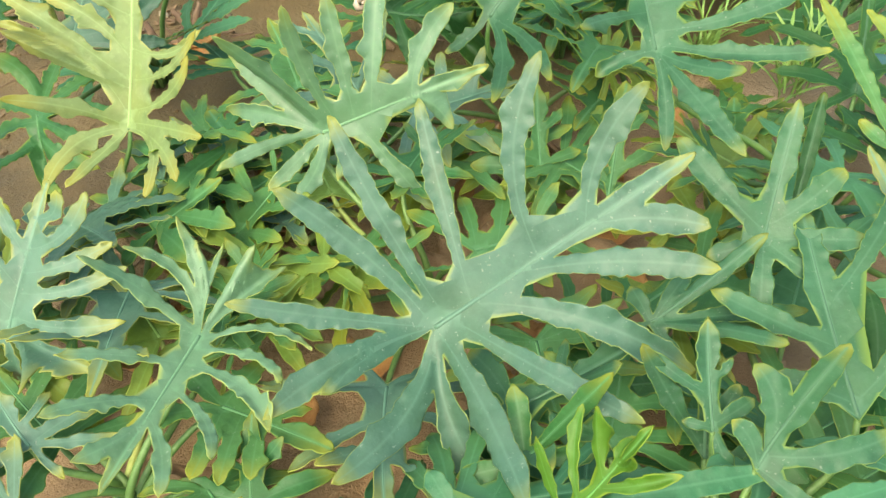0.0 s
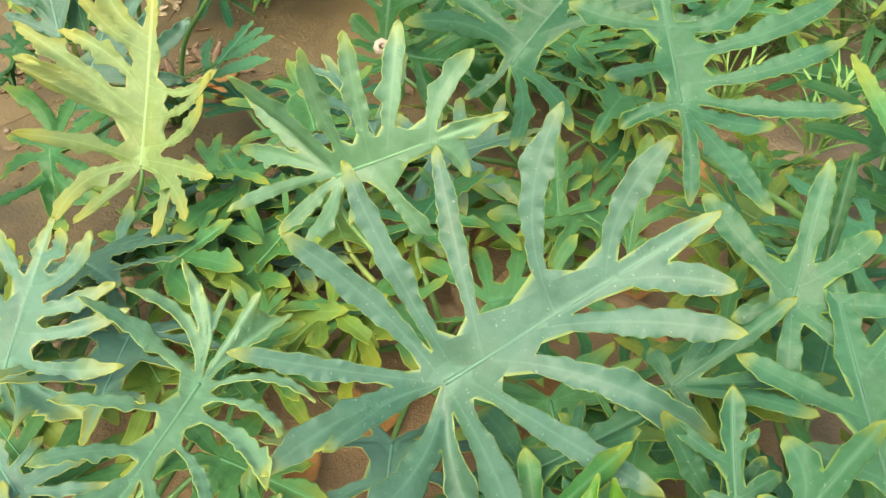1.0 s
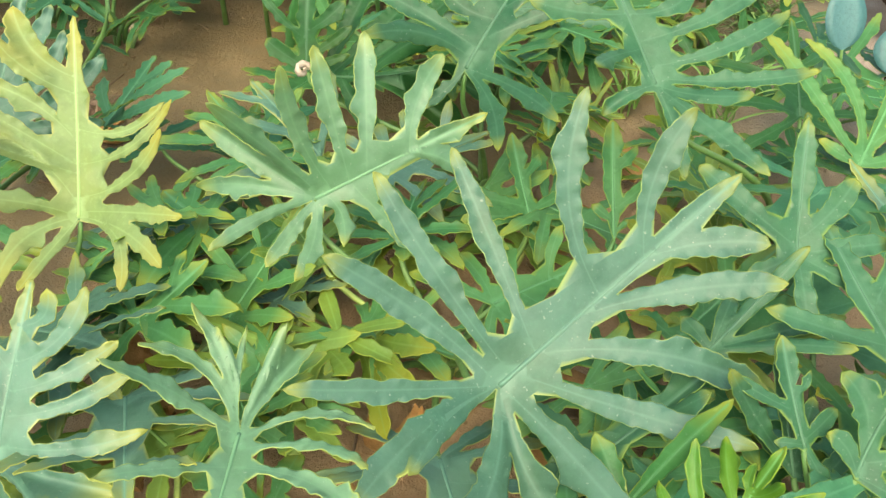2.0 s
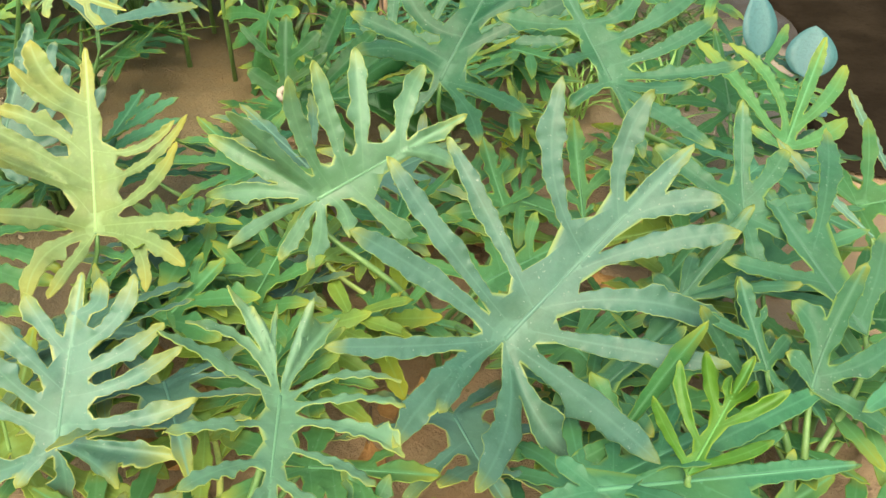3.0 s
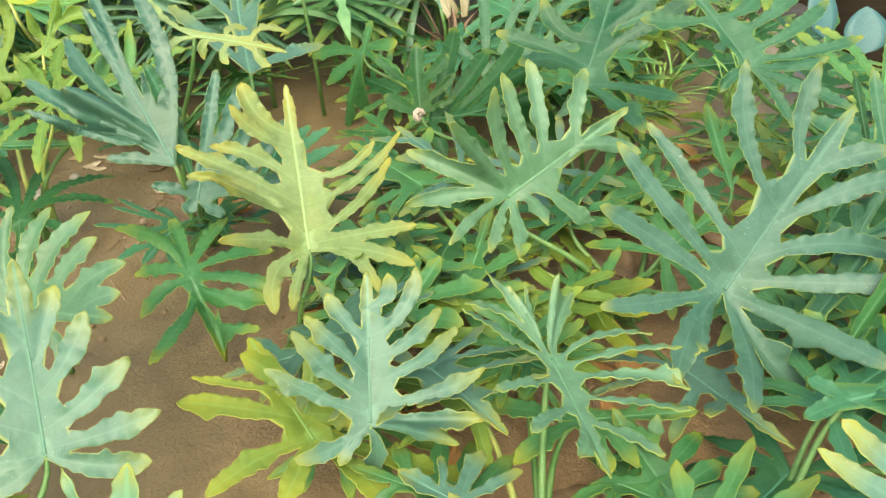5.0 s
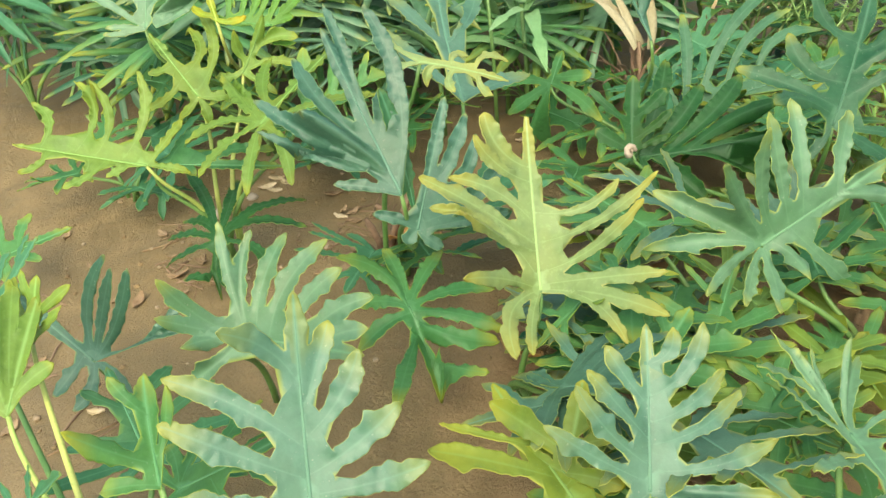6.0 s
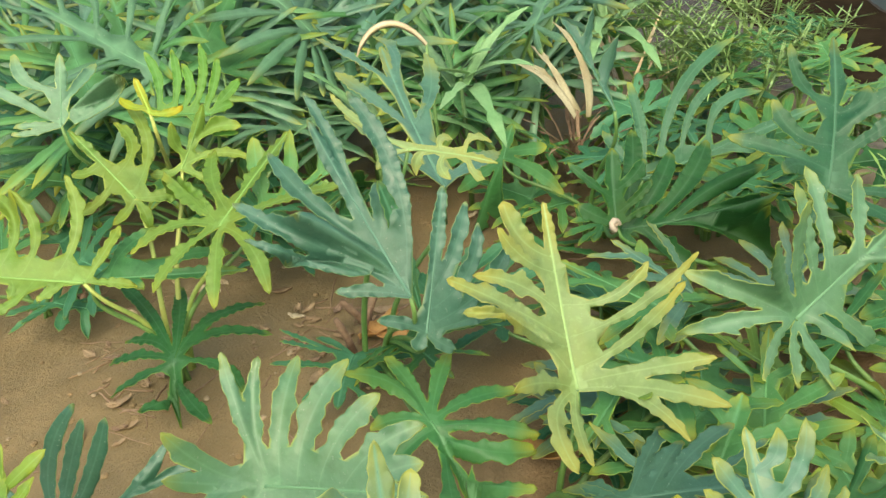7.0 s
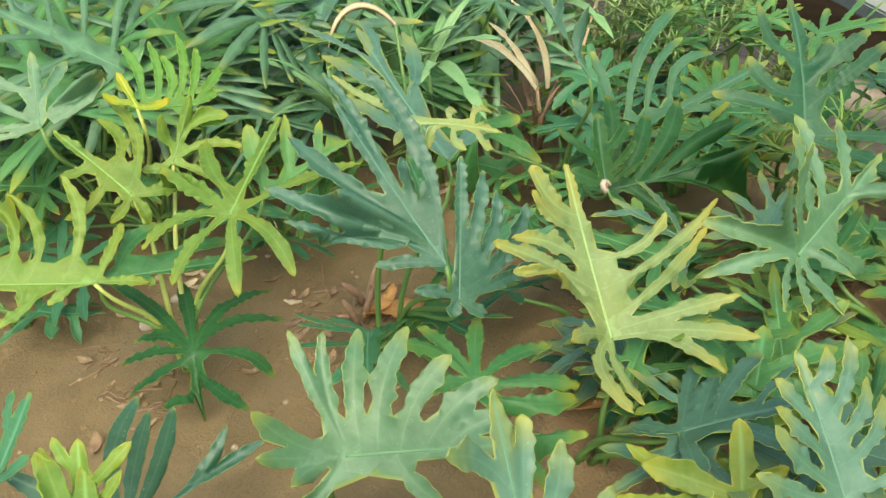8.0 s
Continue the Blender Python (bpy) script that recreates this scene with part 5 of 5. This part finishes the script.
for i, (x, y, h) in enumerate([(0.454, 1.492, 0.30), (0.582, 1.664, 0.34), (0.775, 1.635, 0.26), (0.612, 1.864, 0.38), (0.879, 1.86, 0.34), (0.45, 1.728, 0.33), (1.036, 2.094, 0.36), (0.745, 2.191, 0.42), (1.305, 2.734, 0.5), (0.639, 1.342, 0.12), (0.979, 2.695, 0.5)]):
    feather_shrub(x, y, h, 400 + i)


# ---- slab and dark gap at the bed's edge ----
def slab():
    m = pose(1.12, 1.22, 0, 0, 0, -33)
    def box(name, x0, x1, y0, y1, z0, z1, mat, label, category, bevel=0.006):
        bm = bmesh.new()
        bmesh.ops.create_cube(bm, size=1.0)
        for v in bm.verts:
            v.co = Vector((x0 + (v.co.x + 0.5) * (x1 - x0), y0 + (v.co.y + 0.5) * (y1 - y0), z0 + (v.co.z + 0.5) * (z1 - z0)))
        bmesh.ops.bevel(bm, geom=bm.edges[:], offset=bevel, segments=2, affect="EDGES")
        me = bpy.data.meshes.new(name)
        bm.to_mesh(me)
        bm.free()
        me.materials.append(mat)
        ob = new(name, me)
        ob.matrix_basis = m
        return tagged(ob, label, category, kind="structure")
    box("path_slab", 0.0, 1.6, -0.9, 4.0, -0.06, 0.03, CONCRETE, "grey concrete path slab beside the dark edge of the bed", "slab")


slab()


def film():
    """Near-black sheet, creased, added on the soil along the slab in place of the shade there."""
    rot = pose(1.12, 1.22, 0, 0, 0, -33)
    verts, faces = [], []
    nx, ny = 26, 70
    for j in range(ny + 1):
        for i in range(nx + 1):
            y = -0.5 + 3.0 * j / ny
            x0 = -0.22 - 0.22 * max(0.0, y)
            x = x0 - (x0 + 0.004) * i / nx
            x += 0.05 * noise.noise(Vector((y * 3, 5, 0))) * (1 - i / nx)
            p = rot @ Vector((x, y, 0))
            z = ground_z(p.x, p.y) + 0.006 + 0.012 * abs(noise.noise(Vector((x * 7, y * 5, 2))))
            verts.append((p.x, p.y, z if 0 < i < nx else z - 0.012))
    w = nx + 1
    faces = [(j * w + i, j * w + i + 1, (j + 1) * w + i + 1, (j + 1) * w + i) for j in range(ny) for i in range(nx)]
    tagged(mesh_object("mulch_film", verts, faces, SHADE_DARK), "creased near-black sheet on the soil, standing in for shade by the slab", "plastic film")


film()


# ---- two round-leaved seedlings ----
def spoon_plant(x, y, leaves, words):
    owner = thing("spoon_leaf_plant", (x, y, ground_z(x, y)), words, "seedling")
    for ax, ay, az, length, width, rx, ry, rz in leaves:
        verts, n = [], 14
        for i in range(n + 1):
            u = i / n
            w = width * math.sin(math.pi * u ** 0.8) ** 0.7 if 0 < i < n else 0.001
            for s in (-1, -0.55, 0, 0.55, 1):
                verts.append((s * w, length * u, 0.12 * abs(s) * w - 0.08 * length * u * u))
        m = len(verts)
        verts += [(a, b, c - 0.001) for a, b, c in verts]
        faces = []
        for i in range(n):
            for k in range(4):
                a = i * 5 + k
                faces += [(a, a + 1, a + 6, a + 5), (m + a + 5, m + a + 6, m + a + 1, m + a)]
            faces += [(i * 5, i * 5 + 5, m + i * 5 + 5, m + i * 5), (i * 5 + 9, i * 5 + 4, m + i * 5 + 4, m + i * 5 + 9)]
        ob = mesh_object("leaf", verts, faces, SPOON, owner)
        ob.matrix_basis = pose(ax, ay, az, rx, ry, rz)
        v, f = tube(bezier((0, 0, -0.004), (0, 0, az * 0.5), (ax * 0.8, ay * 0.8, az * 0.7), (ax, ay, az), 8), [0.0025] * 9, 6)
        mesh_object("petiole", v, f, PETIOLE_GREEN, owner)


spoon_plant(0.665, 1.075, [(-0.03, -0.01, 0.145, 0.105, 0.03, 68, 0, -8), (0.065, -0.02, 0.095, 0.09, 0.043, 60, 6, -26), (-0.06, -0.05, 0.08, 0.06, 0.024, 30, 0, 60), (0.04, -0.05, 0.05, 0.06, 0.026, 20, 0, 190)], "seedling with smooth rounded pale blue-green leaves")


# ---- a pale curled bud where a dark leaf meets its stalk ----
def curled_bud(owner, at):
    base = Vector(at) - owner.location
    pts = [base + Vector((0.010 * math.cos(a * 0.75) * (1 - a / 14), 0.004 * math.sin(a), 0.012 + 0.010 * math.sin(a * 0.75) * (1 - a / 14))) for a in range(11)]
    v, f = tube(pts, [0.0028, 0.0042, 0.0050, 0.0054, 0.0052, 0.0048, 0.0044, 0.0040, 0.0034, 0.0026, 0.0014], 9)
    mesh_object("bud", v, f, BUD, owner, "pale pinkish curled bud")


curled_bud(PLANTS["middle"], (-0.150, 1.119, 0.143))


# ---- litter on the soil ----
def dry_leaf(x, y, size, turn, mat, words, seed, lift=0.0):
    rnd = random.Random(seed)
    n, top = 9, []
    for i in range(n + 1):
        u = i / n
        w = size * 0.24 * math.sin(math.pi * (0.06 + 0.9 * u)) * rnd.uniform(0.8, 1.15)
        for s in (-1, -0.4, 0.4, 1):
            top.append((s * w, size * (u - 0.5), size * (0.10 * s * s + 0.12 * (u - 0.5) ** 2 * 4 * rnd.uniform(0.6, 1.3)) + rnd.uniform(-0.001, 0.001)))
    m = len(top)
    verts = top + [(a, b, c - 0.0009) for a, b, c in top]
    faces = []
    for i in range(n):
        for k in range(3):
            a = i * 4 + k
            faces += [(a, a + 1, a + 5, a + 4), (m + a + 4, m + a + 5, m + a + 1, m + a)]
        faces += [(i * 4, i * 4 + 4, m + i * 4 + 4, m + i * 4), (i * 4 + 7, i * 4 + 3, m + i * 4 + 3, m + i * 4 + 7)]
    ob = mesh_object("dry_leaf", verts, faces, mat)
    ob.matrix_basis = pose(x, y, ground_z(x, y) + 0.0005 + lift, rnd.uniform(-8, 8), rnd.uniform(-8, 8), turn)
    return tagged(ob, words, "dry leaf", "litter on the soil")


lit = random.Random(23)
AREAS = [(-1.15, -0.45, 0.95, 1.75), (-0.55, 0.1, 1.3, 1.95), (0.2, 0.75, 0.45, 1.1), (-0.5, 0.2, 0.35, 1.0)]
for i in range(64):
    x0, x1, y0, y1 = AREAS[i % 4 if i > 24 else 0]
    dry_leaf(lit.uniform(x0, x1), lit.uniform(y0, y1), lit.uniform(0.012, 0.045), lit.uniform(0, 360), DRY if i % 5 else STRAW, "curled brown dry leaf scrap on the soil", 500 + i)
dry_leaf(-0.480, 1.262, 0.10, 40, ORANGE, "large curled orange-brown dead leaf at a plant's foot", 590, 0.012)
dry_leaf(-0.492, 1.295, 0.085, 110, ORANGE, "large curled orange-brown dead leaf at a plant's foot", 591, 0.01)
for i, (x, y) in enumerate([(-0.071, 0.575), (0.033, 0.767), (-0.301, 0.619), (0.129, 0.478), (-0.205, 0.813), (0.292, 0.694), (-0.357, 0.492), (-0.003, 0.366)]):
    dry_leaf(x, y, lit.uniform(0.05, 0.09), lit.uniform(0, 360), ORANGE if i % 4 == 0 else DRY, "curled orange-brown dead leaf under the plants", 600 + i, 0.006)
for i in range(46):
    x, y = lit.uniform(-0.42, 0.36), lit.uniform(0.36, 1.02)
    dry_leaf(x, y, lit.uniform(0.045, 0.095), lit.uniform(0, 360), ORANGE if i % 3 else DRY, "curled orange-brown dead leaf under the plants", 830 + i, lit.uniform(0.004, 0.02))
for i in range(12):
    dry_leaf(lit.uniform(-0.2, 0.06), lit.uniform(1.28, 1.6), lit.uniform(0.02, 0.05), lit.uniform(0, 360), STRAW if i % 2 else DRY, "curled pale dry leaf scrap on the soil", 880 + i)
for i, (x, y) in enumerate([(-0.707, 1.648), (-0.728, 1.613), (-0.69, 1.62), (-0.715, 1.59)]):
    dry_leaf(x, y, lit.uniform(0.03, 0.045), lit.uniform(0, 360), STRAW, "pale bleached leaf flake on the soil", 895 + i)
HEAPS = [(-0.915, 1.48, 0.05), (-0.898, 1.364, 0.05), (-0.637, 1.365, 0.06), (-0.682, 1.303, 0.05), (-0.884, 1.291, 0.04), (-0.542, 1.408, 0.05), (-0.501, 1.333, 0.05)]
for i in range(34):
    x, y, r = HEAPS[i % 7]
    dry_leaf(lit.gauss(x, r * 0.7), lit.gauss(y, r * 0.7), lit.uniform(0.012, 0.036), lit.uniform(0, 360), DRY if i % 4 else TWIG, "curled brown dry leaf scrap among twigs", 620 + i, lit.uniform(0, 0.002))
for i in range(88):
    x0, x1, y0, y1 = AREAS[i % 4 if i > 18 else 0]
    x, y, a, length = lit.uniform(x0, x1), lit.uniform(y0, y1), lit.uniform(0, 3.14), lit.uniform(0.03, 0.13)
    if i >= 46:
        hx, hy, r = HEAPS[i % 7]
        x, y, length = lit.gauss(hx, r * 0.6), lit.gauss(hy, r * 0.6), lit.uniform(0.02, 0.07)
    pts = []
    for k in range(6):
        u = k / 5 - 0.5
        px, py = x + math.cos(a) * u * length + lit.uniform(-0.002, 0.002), y + math.sin(a) * u * length + lit.uniform(-0.002, 0.002)
        pts.append((px, py, ground_z(px, py) + 0.0012))
    v, f = tube(pts, [lit.uniform(0.0007, 0.0018)] * 6, 5)
    tagged(mesh_object("twig", v, f, TWIG if i % 7 else DRY), "thin brown dry twig on the soil", "twig", "litter on the soil")


def stub(x, y, height, lean):
    """The cut, dried stump of an old stalk."""
    pts = [(0, 0, -0.006), (lean * 0.3, 0.002, height * 0.4), (lean * 0.7, 0.0, height * 0.75), (lean, 0.004, height)]
    v, f = tube(pts, [0.007, 0.006, 0.0068, 0.004], 8)
    ob = mesh_object("stalk_stub", v, f, TWIG)
    ob.location = (x, y, ground_z(x, y))
    return tagged(ob, "short dried brown stub of an old leaf stalk in the soil", "stalk stub", "litter on the soil")


for x, y, h, lean in [(-0.941, 1.661, 0.05, 0.015), (-0.926, 1.67, 0.035, -0.02), (-0.548, 1.272, 0.07, -0.02), (-0.53, 1.290, 0.06, 0.025), (-0.510, 1.315, 0.08, 0.03), (-0.560, 1.262, 0.04, -0.03), (-0.505, 1.33, 0.06, -0.035)]:
    stub(x, y, h, lean)


def pebble(x, y, size, mat, words, seed):
    rnd = random.Random(seed)
    bm = bmesh.new()
    bmesh.ops.create_icosphere(bm, subdivisions=2, radius=size)
    for v in bm.verts:
        v.co *= 1 + 0.28 * noise.noise(v.co / size * 0.9 + Vector((seed, 0, 0)))
        v.co.z *= 0.62
    me = bpy.data.meshes.new("pebble")
    bm.to_mesh(me)
    bm.free()
    me.polygons.foreach_set("use_smooth", [True] * len(me.polygons))
    me.materials.append(mat)
    ob = new("pebble", me)
    ob.matrix_basis = pose(x, y, ground_z(x, y) + size * 0.3, 0, 0, rnd.uniform(0, 360))
    return tagged(ob, words, "stone", "pebbles on the soil")


for i in range(170):
    x0, x1, y0, y1 = AREAS[i % 4 if i > 100 else 0]
    pebble(lit.uniform(x0, x1), lit.uniform(y0, y1), lit.uniform(0.0018, 0.006), STONE if i % 4 == 0 else SOIL, "small rounded grey-brown pebble on the soil", 700 + i)
for x, y, s in ((-0.823, 1.534, 0.019), (-0.761, 1.579, 0.012), (-0.147, 1.124, 0.008)):
    pebble(x, y, s, PAPER, "pale grey stone lying on the soil", 790 + int(s * 1000))
